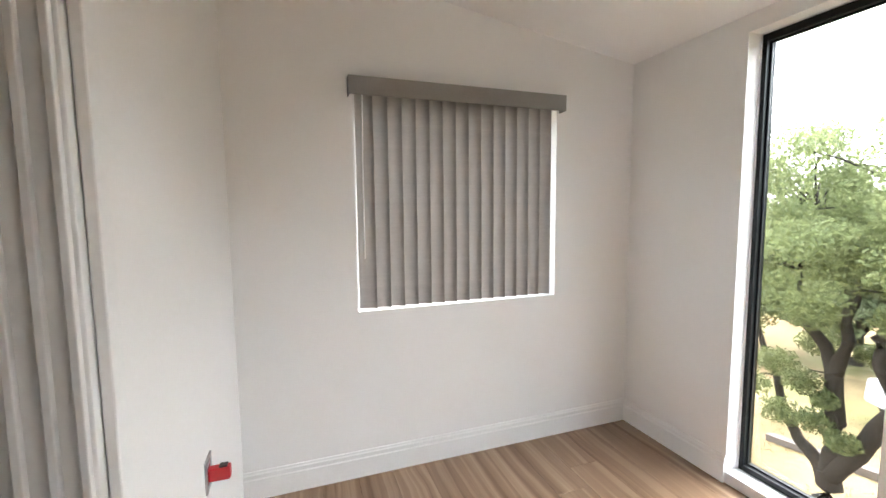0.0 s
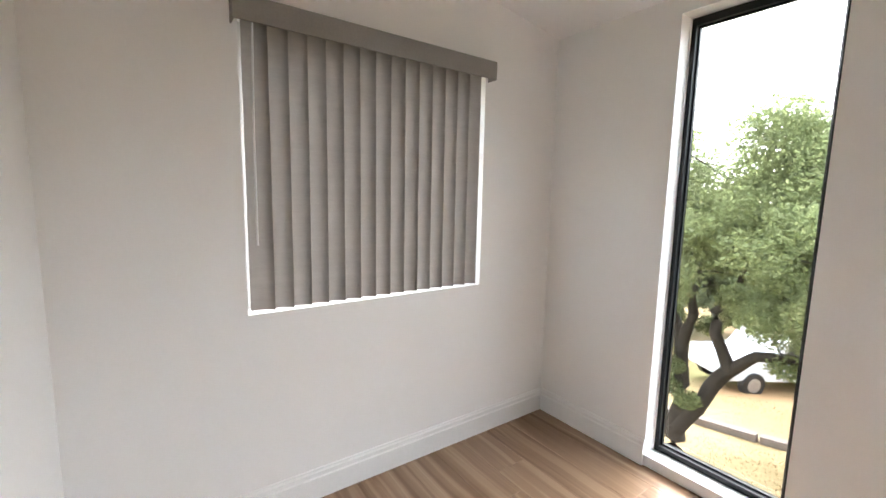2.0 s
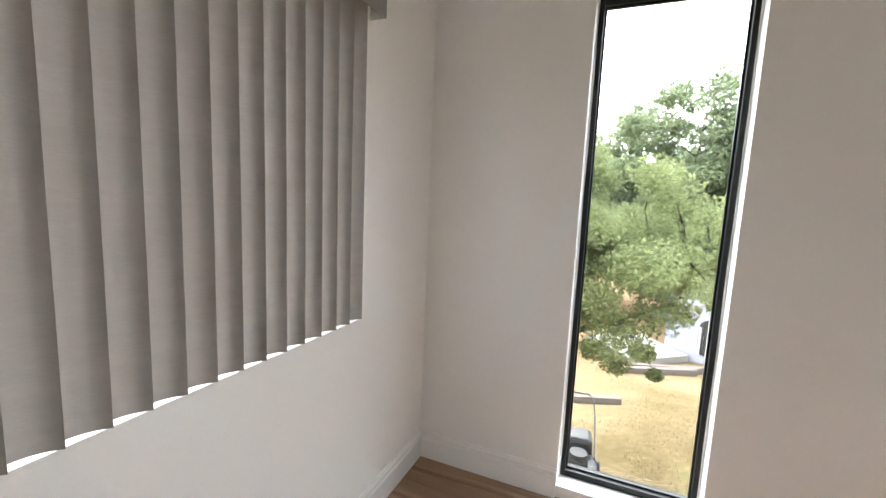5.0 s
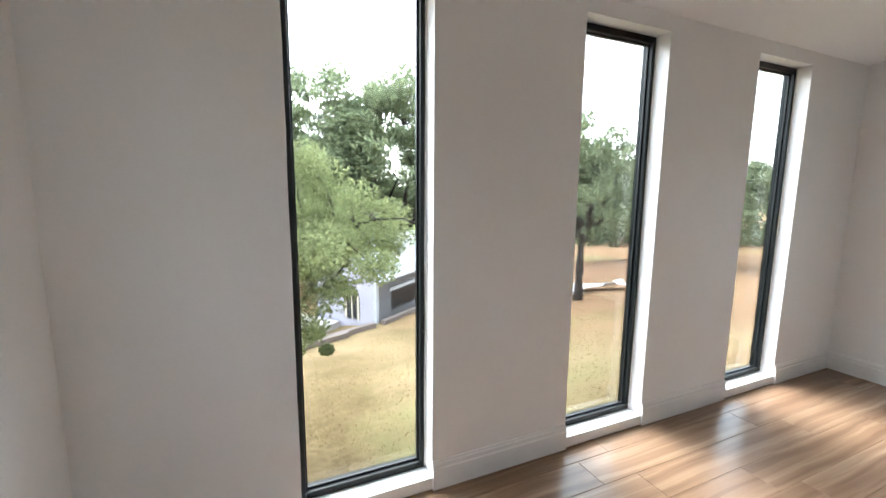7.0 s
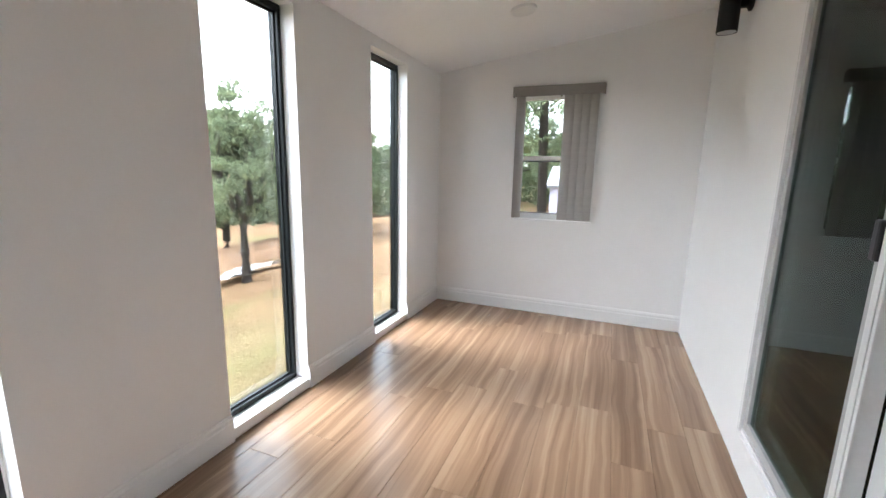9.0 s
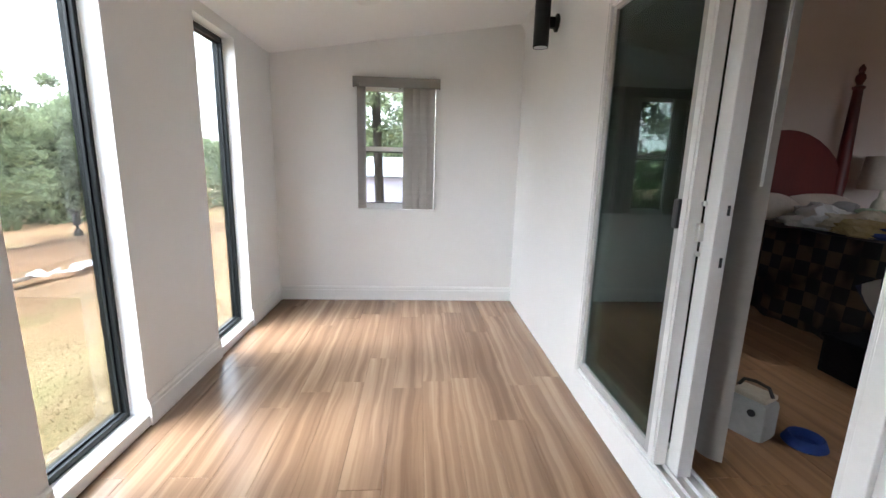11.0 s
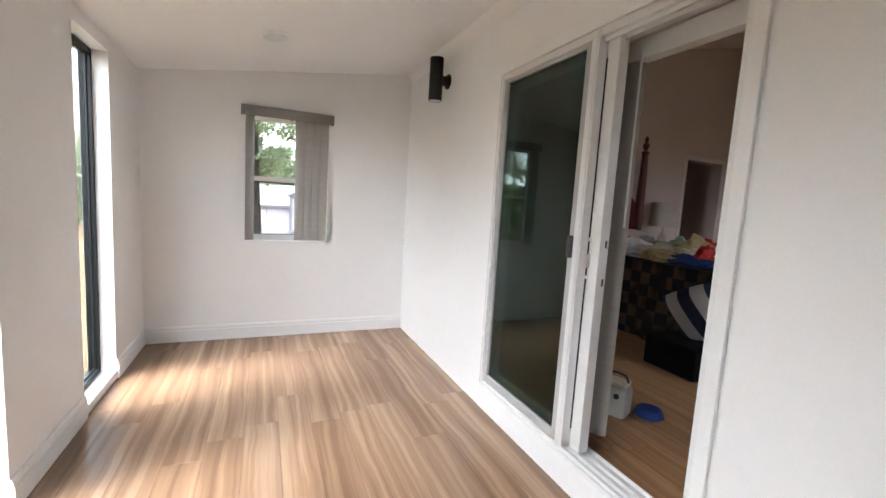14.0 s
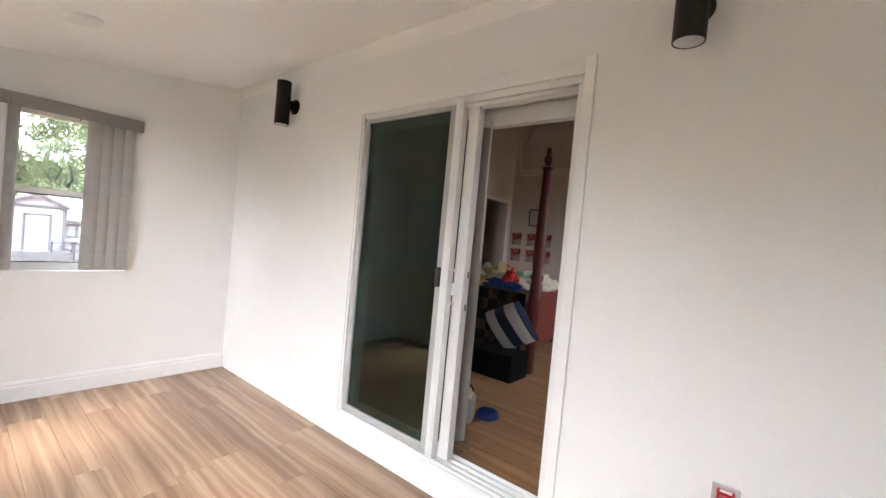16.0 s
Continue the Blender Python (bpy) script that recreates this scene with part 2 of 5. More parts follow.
def leafy(name, dark, light):
    """Leaves: tone by leaf, a little light shining through."""
    m = material(name, dark, 0.7, 0, 0.15)
    g = node(m, "ShaderNodeNewGeometry")
    mp = coords(m)
    n = node(m, "ShaderNodeTexNoise", Scale=0.9, Detail=3.0)
    link(m, mp.outputs[0], n.inputs["Vector"])
    a = node(m, "ShaderNodeMath")
    a.operation = "MULTIPLY_ADD"
    a.inputs[1].default_value = 0.45
    link(m, g.outputs["Random Per Island"], a.inputs[0])
    h = node(m, "ShaderNodeMath")
    h.operation = "MULTIPLY"
    h.inputs[1].default_value = 0.75
    link(m, n.outputs["Fac"], h.inputs[0])
    link(m, h.outputs[0], a.inputs[2])
    r = node(m, "ShaderNodeValToRGB")
    r.color_ramp.elements[0].position, r.color_ramp.elements[0].color = 0.3, (*dark, 1)
    r.color_ramp.elements[1].position, r.color_ramp.elements[1].color = 0.8, (*light, 1)
    link(m, a.outputs[0], r.inputs[0])
    link(m, r.outputs[0], bsdf(m).inputs["Base Color"])
    tl = node(m, "ShaderNodeBsdfTranslucent")
    link(m, r.outputs[0], tl.inputs[0])
    mx = node(m, "ShaderNodeMixShader")
    mx.inputs[0].default_value = 0.5
    link(m, bsdf(m).outputs[0], mx.inputs[1])
    link(m, tl.outputs[0], mx.inputs[2])
    link(m, mx.outputs[0], m.node_tree.nodes["Material Output"].inputs["Surface"])
    return m


WALL = varied("wall_paint", (0.835, 0.83, 0.82), (0.87, 0.865, 0.855), 1.4, 0.55, bump=0.04, fine=90, spec=0.35)
CEIL = varied("ceiling_paint", (0.87, 0.865, 0.86), (0.90, 0.895, 0.89), 1.1, 0.7, bump=0.05, fine=90, spec=0.25)
TRIM = varied("trim_paint", (0.80, 0.80, 0.79), (0.85, 0.85, 0.84), 2.5, 0.35, bump=0.02, fine=30, rough_var=0.1)
VINYL = varied("white_vinyl", (0.74, 0.74, 0.73), (0.80, 0.80, 0.79), 3, 0.35, bump=0.01, fine=20)
GREYVINYL = varied("grey_vinyl", (0.40, 0.40, 0.395), (0.47, 0.47, 0.46), 3, 0.42, bump=0.01, fine=20)
BLACK = varied("black_aluminium", (0.006, 0.008, 0.0085), (0.012, 0.015, 0.016), 4, 0.36, fine=30, bump=0.02, rough_var=0.15, spec=0.25)
FIXTURE = varied("black_powder_coat", (0.006, 0.006, 0.006), (0.011, 0.011, 0.011), 6, 0.5, fine=60, bump=0.05, spec=0.3)
WOOD = plank_material("streaky_plank", (0.15, 0.089, 0.05), (0.268, 0.171, 0.104), (0.40, 0.286, 0.183), 0.25)
BEDWOOD = plank_material("bedroom_plank", (0.19, 0.10, 0.045), (0.31, 0.175, 0.085), (0.42, 0.26, 0.14), 0.4)
JOINT = material("plank_joint", (0.12, 0.07, 0.04), 0.8)
# These two glasses are darkened to tone down the brightness outdoors, not real tint.
PANE = glass_material("view_dimming_glass", (0.565, 0.585, 0.58), 0.3)
PANE_B = glass_material("view_dimming_end_glass", (0.50, 0.52, 0.52), 0.3)
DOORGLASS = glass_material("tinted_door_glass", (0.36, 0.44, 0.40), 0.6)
LENS = varied("frosted_lens", (0.5, 0.52, 0.55), (0.56, 0.58, 0.6), 8, 0.5)
BEDWALL = varied("bedroom_paint", (0.64, 0.54, 0.495), (0.69, 0.59, 0.54), 1.3, 0.7, bump=0.04, fine=60)
CHERRY = varied("cherry_wood", (0.09, 0.009, 0.008), (0.14, 0.014, 0.011), 3, 0.4, (1, 1, 0.15), fine=12, bump=0.03)




def vane_material():
    """Woven polyester: daylight glows faintly through a single layer."""
    m = varied("vane_fabric", (0.32, 0.304, 0.277), (0.385, 0.367, 0.337), 3.0, 0.75, (1.5, 1.5, 9.0), bump=0.12, fine=14, spec=0.2)
    tl = node(m, "ShaderNodeBsdfTranslucent")
    tl.inputs[0].default_value = (0.78, 0.74, 0.70, 1)
    mx = node(m, "ShaderNodeMixShader")
    mx.inputs[0].default_value = 0.2
    link(m, bsdf(m).outputs[0], mx.inputs[1])
    link(m, tl.outputs[0], mx.inputs[2])
    link(m, mx.outputs[0], m.node_tree.nodes["Material Output"].inputs["Surface"])
    return m


VANE = vane_material()
VALANCE = varied("valance_fabric", (0.25, 0.24, 0.222), (0.30, 0.288, 0.268), 4, 0.75, fine=30, bump=0.08, spec=0.2)
RED = varied("red_plastic", (0.45, 0.015, 0.02), (0.55, 0.02, 0.03), 6, 0.35)
STEEL = varied("galvanised_steel", (0.42, 0.43, 0.44), (0.52, 0.53, 0.54), 12, 0.38, metal=0.9, fine=6)
DARK = varied("dark_plastic", (0.012, 0.012, 0.013), (0.022, 0.022, 0.024), 8, 0.45)
BARK = varied("oak_bark", (0.022, 0.018, 0.015), (0.062, 0.051, 0.042), 4, 0.9, (3, 3, 0.8), bump=0.8, fine=5, spec=0.15)
LEAF = leafy("oak_leaf", (0.135, 0.165, 0.078), (0.30, 0.33, 0.155))
# Paler leaf: the haze over distant trees is put into its colour.
LEAF_HAZED = leafy("hazed_leaf", (0.17, 0.21, 0.125), (0.29, 0.335, 0.195))

# ---------------------------------------------------------------- sunroom shell
setting("wall_window", wall("y", WID, T, -T, LEN + T, -0.25, LOW + 0.02, [(a, b, OZ0, OZ1) for a, b in OPEN]), WALL, "white painted wall with three tall window openings", "wall")
setting("wall_end_blinds", wall("x", 0.0, -T, DW, WID, -0.25, lambda u: ceil_z(u) + 0.02, [WA]), WALL, "white painted end wall with a wide window opening", "wall")
setting("wall_end_small_window", wall("x", LEN, T, DW, WID, -0.25, lambda u: ceil_z(u) + 0.02, [WB]), WALL, "white painted end wall with a small window opening", "wall")
setting("wall_sliding_door", wall("y", DW, -T, -T, LEN + T, -0.25, BTOP + 0.1, [DOOR]), WALL, "white painted wall with a sliding door opening", "wall")
bm = bmesh.new()
extrude_profile(bm, [(0.0, ceil_z(0.0)), (WID + T, ceil_z(WID + T)), (WID + T, ceil_z(WID + T) + 0.22), (0.0, ceil_z(0) + 0.22)],
                lambda u, v, s: (s, u, v), -T, LEN + T)
setting("ceiling", bm, CEIL, "white painted sloping ceiling", "ceiling")
# soft plaster cove where the ceiling meets the door wall
bm = bmesh.new()
H0 = ceil_z(0.05)
extrude_profile(bm, [(0.0, H0 - 0.075), (0.006, H0 - 0.06), (0.018, H0 - 0.035), (0.032, H0 - 0.012), (0.05, H0 + 0.004), (0.0, H0 + 0.01)],
                lambda u, v, s: (s, u + DW, v), 0.0, LEN)
setting("trim_cove", bm, WALL, "white plaster cove along the ceiling edge", "trim", smooth=True)

BASE_PROF = [(0, 0.0), (0.016, 0.0), (0.016, 0.100), (0.012, 0.106), (0.012, 0.124), (0.008, 0.130), (0.006, 0.138), (0, 0.140)]
bm = bmesh.new()
extrude_profile(bm, BASE_PROF, lambda u, v, s: (u, s, v), DW, WID)
setting("baseboard_end_blinds", bm, TRIM, "white stepped baseboard", "baseboard")
bm = bmesh.new()
extrude_profile(bm, BASE_PROF, lambda u, v, s: (LEN - u, s, v), DW, WID)
setting("baseboard_end_small_window", bm, TRIM, "white stepped baseboard", "baseboard")
xs = [0.016, *(v for o in OPEN for v in o), LEN - 0.016]
for i in range(0, len(xs), 2):
    bm = bmesh.new()
    extrude_profile(bm, BASE_PROF, lambda u, v, s: (s, WID - u, v), xs[i], xs[i + 1])
    setting(f"baseboard_window_{i // 2 + 1}", bm, TRIM, "white stepped baseboard between windows", "baseboard")


# ---------------------------------------------------------------- tall black windows
def tall_window(i, x0, x1):
    w = thing(f"window_{i}", "tall fixed window with a slim black aluminium frame", "window", kind="structure", at=(x0, WID, OZ0))
    y0, y1 = 0.085, 0.15
    a, h = x1 - x0, OZ1 - OZ0
    f, fb, ft = 0.027, 0.034, 0.038
    stile = boxes((0.004, f, y0, y1, 0.004, h - 0.004), bev=0.003)
    part("stile", stile, BLACK, w)
    part("stile", boxes((a - f, a - 0.004, y0, y1, 0.004, h - 0.004), bev=0.003), BLACK, w)
    part("rail", boxes((f, a - f, y0, y1, 0.004, fb), bev=0.003), BLACK, w)
    part("rail", boxes((f, a - f, y0, y1, h - ft, h - 0.004), bev=0.003), BLACK, w)
    g = 0.009
    bead = bmesh.new()
    for s in ((f, f + g, y0 + 0.022, y0 + 0.034, fb, h - ft), (a - f - g, a - f, y0 + 0.022, y0 + 0.034, fb, h - ft),
              (f + g, a - f - g, y0 + 0.022, y0 + 0.034, fb, fb + g), (f + g, a - f - g, y0 + 0.022, y0 + 0.034, h - ft - g, h - ft)):
        box(bead, *s, bev=0.002)
    part("glazing_bead", bead, BLACK, w)
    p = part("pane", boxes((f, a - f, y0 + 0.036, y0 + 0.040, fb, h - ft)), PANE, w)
    # Shadow off: the darkened pane dims the view, not the daylight coming in.
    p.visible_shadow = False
    part("sill", boxes((-0.003, a + 0.003, -0.004, y0, -0.052, 0.004), bev=0.003), TRIM, w, "white painted sill board")
    # bead of sealant, uneven along the frame
    rnd = random.Random(i)
    caulk = bmesh.new()
    for x in (0.004, a - 0.004):
        pts = [(x, y0 - 0.002, 0.01 + k * (h - 0.02) / 14) for k in range(15)]
        tube(caulk, pts, [0.0025 + 0.003 * rnd.random() for _ in pts], 5)
    part("sealant", caulk, TRIM, w)


for i, (a, b) in enumerate(OPEN):
    tall_window(i + 1, a, b)


# ---------------------------------------------------------------- vinyl windows in the end walls
def end_window(name, x, d, y0, y1, z0, z1, rail_z, label):
    """A white vinyl single-hung window, its face d metres behind the wall plane x."""
    w = thing(name, label, "window", kind="structure")
    s = 1 if d > 0 else -1
    xa, xb = sorted((x + d, x + d + s * 0.05))
    f = 0.045
    part("window_frame", boxes((xa, xb, y0 + 0.003, y0 + f, z0 + 0.003, z1), (xa, xb, y1 - f, y1 - 0.003, z0 + 0.003, z1), bev=0.003), VINYL, w)
    part("bottom_rail", boxes((xa, xb, y0 + f, y1 - f, z0 + 0.003, z0 + 0.06), bev=0.003), VINYL, w)
    part("top_rail", boxes((xa, xb, y0 + f, y1 - f, z1 - f, z1), bev=0.003), VINYL, w)
    if rail_z:
        part("meeting_rail", boxes((xa - 0.01, xb - 0.012, y0 + f, y1 - f, rail_z - 0.012, rail_z + 0.03), bev=0.003), VINYL, w)
        part("gasket", boxes((xa, xb - 0.012, y0 + f, y1 - f, rail_z - 0.022, rail_z - 0.012), (xa, xb - 0.02, y0 + f, y1 - f, z0 + 0.06, z0 + 0.068)), DARK, w)
        panes = [(z0 + 0.06, rail_z - 0.012), (rail_z + 0.03, z1 - f)]
    else:
        ym = (y0 + y1) / 2
        part("mullion", boxes((xa, xb, ym - 0.02, ym + 0.02, z0 + 0.06, z1 - f), bev=0.003), VINYL, w)
        panes = [(z0 + 0.06, z1 - f)]
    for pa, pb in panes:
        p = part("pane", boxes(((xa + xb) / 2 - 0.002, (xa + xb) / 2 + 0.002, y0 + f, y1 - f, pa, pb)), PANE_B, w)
        # No shadow, so the dimming pane leaves incoming daylight whole.
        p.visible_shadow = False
    part("sill", boxes((min(x - s * 0.003, x + d), max(x - s * 0.003, x + d), y0 + 0.002, y1 - 0.002, z0 - 0.004, z0 + 0.006)), TRIM, w, "thin white sill")
    return w


end_window("window_4", 0.0, -0.09, *WA, 0, "wide white vinyl window behind closed blinds")
end_window("window_5", LEN, 0.09, *WB, 1.475, "white vinyl single-hung window")


# ---------------------------------------------------------------- vertical blinds
def vane_bm(width, z0, z1, sag=-0.0135, n=10):
    bm = bmesh.new()
    prof = [((k / n - 0.5) * width, sag * (1 - (2 * k / n - 1) ** 2)) for k in range(n + 1)]
    lo = [bm.verts.new((v, u, z0)) for u, v in prof]
    hi = [bm.verts.new((v, u, z1)) for u, v in prof]
    for k in range(n):
        bm.faces.new((lo[k], lo[k + 1], hi[k + 1], hi[k]))
    bm.normal_update()
    bmesh.ops.solidify(bm, geom=bm.faces[:], thickness=0.0012)
    return bm


def vertical_blind(label, x, s, y0, y1, ztop, drop, vanes, val_h=0.088):
    """Blind on the wall plane x; s = +1 when the room lies at larger x. vanes: (y, turn) pairs."""
    b = thing("vertical_blind", label, "blind", at=(x, (y0 + y1) / 2, ztop))
    hw = (y1 - y0) / 2

    def sx(a, c):
        return tuple(sorted((s * a, s * c)))
    val = bmesh.new()
    box(val, *sx(0.060, 0.066), -hw, hw, -val_h, 0, bev=0.002)
    box(val, *sx(0.002, 0.060), -hw, -hw + 0.006, -val_h, 0, bev=0.002)
    box(val, *sx(0.002, 0.060), hw - 0.006, hw, -val_h, 0, bev=0.002)
    part("valance", val, VALANCE, b, "grey valance board with returned ends")
    part("headrail", boxes((*sx(0.012, 0.05), -hw + 0.02, hw - 0.02, -0.05, -0.012), bev=0.003), VINYL, b, "white headrail behind the valance")
    me = mesh_of("vane", vane_bm(0.089, -drop, -0.055), VANE, True)
    for y, turn in vanes:
        v = new("vane", me)
        v.parent = b
        v.location = (s * 0.031, y - (y0 + y1) / 2, 0)
        v.rotation_euler = (0, 0, radians(turn))
    return b


rnd = random.Random(5)
vA = [(0.589 + k * 0.0727, -19 + rnd.uniform(-0.5, 0.5)) for k in range(15)]
blind = vertical_blind("grey fabric vertical blind, closed over a wide window", 0.0, 1, 0.515, 1.735, 2.043, 1.14, vA)
wand = bmesh.new()
tube(wand, [(0.052, -0.545, -0.06), (0.055, -0.552, -0.4), (0.056, -0.553, -0.88)], [0.004] * 3, 8)
part("wand", wand, VINYL, blind, "clear white tilt wand", smooth=True)
vB = [(1.466 - k * 0.012, 62 + rnd.uniform(-6, 6)) for k in range(3)] + [(0.822 + k * 0.068, -9 + rnd.uniform(-2, 2)) for k in range(4)]
blind = vertical_blind("grey fabric vertical blind, drawn open to one side", LEN, -1, 0.735, 1.525, 2.112, 1.185, vB)
wand = bmesh.new()
tube(wand, [(-0.055, 0.33, -0.06), (-0.058, 0.335, -0.4), (-0.058, 0.335, -0.93)], [0.004] * 3, 8)
part("wand", wand, VINYL, blind, "white tilt wand", smooth=True)

# ---------------------------------------------------------------- sliding door
def sliding_door():
    d = thing("sliding_door", "white vinyl sliding glass door, slid half open", "door", kind="structure")
    x0, x1, z0, z1 = DOOR
    # casing: top and one side, proud of the wall
    part("casing", boxes((1.326, 1.374, DW, DW + 0.018, 0.0, 2.252), bev=0.003), TRIM, d, "flat white side casing")
    part("casing", boxes((1.374, 2.892, DW + 0.001, DW + 0.016, 2.178, 2.25), bev=0.003), TRIM, d, "flat white head casing")
    # frame: head, jambs with ribs, and a stepped sill track
    part("head", boxes((x0, x1, DW - 0.15, DW - 0.002, 2.145, 2.198), (x0, x1, DW - 0.035, DW - 0.025, 2.125, 2.145), (x0, x1, DW - 0.085, DW - 0.075, 2.125, 2.145), bev=0.002), VINYL, d)
    ribs = [(x0, x0 + 0.028, DW - 0.15, DW - 0.002, 0.19, 2.145)]
    ribs += [(x0 + 0.028, x0 + 0.042, DW - y - 0.012, DW - y, 0.19, 2.145) for y in (0.008, 0.045, 0.085, 0.128)]
    part("jamb", boxes(*ribs, bev=0.002), VINYL, d, "ribbed white jamb")
    part("jamb", boxes((x1 - 0.022, x1, DW - 0.15, DW + 0.004, 0.17, 2.17), bev=0.003), VINYL, d, "narrow white jamb")
    # Raised grey strip draws the shade line of a narrow gap.
    part("groove_shade_strip", boxes((x1 + 0.0015, x1 + 0.007, DW - 0.01, DW + 0.002, 0.17, 2.17)), GREYVINYL, d)
    sill = [(x0, x1, DW - 0.16, DW + 0.006, 0.150, 0.172)]
    sill += [(x0 + 0.03, x1 - 0.022, DW - y - 0.008, DW - y, 0.172, 0.190) for y in (0.006, 0.045, 0.09, 0.14)]
    part("sill_track", boxes(*sill, bev=0.002), VINYL, d, "ribbed white sill track")
    part("kick_board", boxes((1.374, 2.892, DW - 0.002, DW + 0.003, 0.0, 0.150)), TRIM, d, "plain white board below the sill")
    # panel nearest the room: grey frame round dark glass, with a white meeting stile
    a, b, lo, hi = 2.038, 2.86, 0.192, 2.172
    y0, y1 = DW - 0.042, DW - 0.012
    panel = part("door_panel", boxes((a + 0.05, a + 0.098, y0, y1, lo, hi), (b - 0.036, b, y0, y1, lo, hi), (a + 0.098, b - 0.036, y0, y1, lo, lo + 0.044), (a + 0.098, b - 0.036, y0, y1, hi - 0.05, hi), bev=0.003), GREYVINYL, d, "grey framed glass panel")
    part("stile", boxes((a, a + 0.05, y0 - 0.004, y1 + 0.014, lo, 2.2), (a + 0.012, a + 0.04, y1 + 0.014, y1 + 0.018, lo, 2.195), bev=0.002), VINYL, panel, "white meeting stile")
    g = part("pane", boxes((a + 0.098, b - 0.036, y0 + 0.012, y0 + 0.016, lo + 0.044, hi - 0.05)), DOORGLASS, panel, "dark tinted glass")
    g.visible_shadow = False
    # Grey strip behind the glass stands in for an upright reflected light line.
    part("bead", boxes((b - 0.11, b - 0.094, y0 - 0.02, y0 - 0.008, lo + 0.05, hi - 0.05)), GREYVINYL, panel)
    part("pull", boxes((a + 0.06, a + 0.092, y1, y1 + 0.02, 1.135, 1.245), bev=0.007), DARK, panel, "black pull handle")
    # fixed panel behind it, edge and second sheet of glass
    c0, c1 = 1.968, 2.035
    back = part("door_panel", boxes((c0, c1, DW - 0.105, DW - 0.05, 0.192, 2.145), (b - 0.06, b, DW - 0.105, DW - 0.05, 0.192, 2.145), (c1, b - 0.06, DW - 0.105, DW - 0.05, 0.192, 0.262), (c1, b - 0.06, DW - 0.105, DW - 0.05, 2.075, 2.145), bev=0.003), VINYL, d, "white framed panel standing behind")
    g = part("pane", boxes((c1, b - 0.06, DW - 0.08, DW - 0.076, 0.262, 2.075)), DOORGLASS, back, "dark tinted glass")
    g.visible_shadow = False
    part("latch", boxes((c1 - 0.014, c1 + 0.012, DW - 0.06, DW - 0.03, 1.10, 1.165), bev=0.004), VINYL, back, "white latch body")
    for z in (1.055, 1.235):
        bm = bmesh.new()
        cyl(bm, (c1 - 0.012, DW - 0.045, z), (c1 + 0.02, DW - 0.045, z), 0.009, seg=14)
        part("latch_pin", bm, VINYL, back, smooth=True)
    # Dark plates on the edge paint the shade inside the keeper's openings.
    for z in (1.02, 1.20):
        part("keeper_slot_shade", boxes((c0 - 0.0015, c0 + 0.001, DW - 0.092, DW - 0.082, z, z + 0.035)), DARK, back)
    return d


sliding_door()


def door_blind():
    b = thing("vertical_blind", "grey vertical blind of the bedroom, stacked beside the door", "blind", at=(2.0, DW - T, 2.16))
    part("headrail", boxes((-0.62, 0.9, -0.10, -0.035, -0.095, 0.0), bev=0.004), VINYL, b, "white headrail over the door")
    me = mesh_of("vane", vane_bm(0.089, -1.93, -0.08), VANE, True)
    for k in range(6):
        v = new("vane", me)
        v.parent = b
        v.location = (0.033 + k * 0.012, -0.06, 0)
        v.rotation_euler = (0, 0, radians(-58 + rnd.uniform(-5, 5)))
    w = bmesh.new()
    tube(w, [(-0.03, -0.028, -0.06), (-0.035, -0.022, -0.4), (-0.037, -0.022, -0.86)], [0.005] * 3, 8)
    part("wand", w, VINYL, b, "white tilt wand", smooth=True)


door_blind()


# ---------------------------------------------------------------- lamps and outlet
def sconce(x):
    s = thing("wall_sconce", "black cylinder up-and-down wall sconce", "wall lamp", "wall sconces", at=(x, DW, 2.343))
    bm = bmesh.new()
    r, h, cy = 0.054, 0.166, 0.11
    lathe(bm, [(r - 0.004, -h + 0.006), (r - 0.004, -h), (r, -h), (r, h), (r - 0.004, h), (r - 0.004, h - 0.006)], (0, cy, 0), 32)
    part("body", bm, FIXTURE, s, smooth=True)
    for k in (-1, 1):
        bm = bmesh.new()
        cyl(bm, (0, cy, k * (h - 0.002)), (0, cy, k * (h - 0.005)), r - 0.005, seg=32)
        part("lens", bm, LENS, s, "frosted grey lens")
    bm = bmesh.new()
    box(bm, -0.022, 0.022, 0.018, cy - r + 0.01, -0.035, 0.035, bev=0.004)
    part("arm", bm, FIXTURE, s)
    bm = bmesh.new()
    cyl(bm, (0, 0.0, 0), (0, 0.012, 0), 0.058, seg=32)
    cyl(bm, (0, 0.012, 0), (0, 0.022, 0), 0.058, 0.04, seg=32)
    part("backplate", bm, FIXTURE, s, smooth=True)
    return s


sconce(3.745)
sconce(0.964)

light = thing("ceiling_light", "flat white round surface-mounted ceiling light, off", "ceiling lamp", at=(3.726, 1.276, ceil_z(1.276)))
light.rotation_euler = (-math.atan((HIGH - LOW) / WID), 0, 0)
bm = bmesh.new()
lathe(bm, [(0.078, -0.020), (0.085, -0.019), (0.0875, -0.014), (0.0875, 0.002)], (0, 0, 0), 48)
part("trim_ring", bm, TRIM, light, smooth=True)
bm = bmesh.new()
lathe(bm, [(0.068, -0.0235), (0.076, -0.0205), (0.076, -0.018)], (0, 0, 0), 48)
part("diffuser", bm, VINYL, light, smooth=True)

out = thing("wall_outlet", "unfinished outlet box with a red tester plugged in", "outlet", at=(0.723, DW, 0.593))
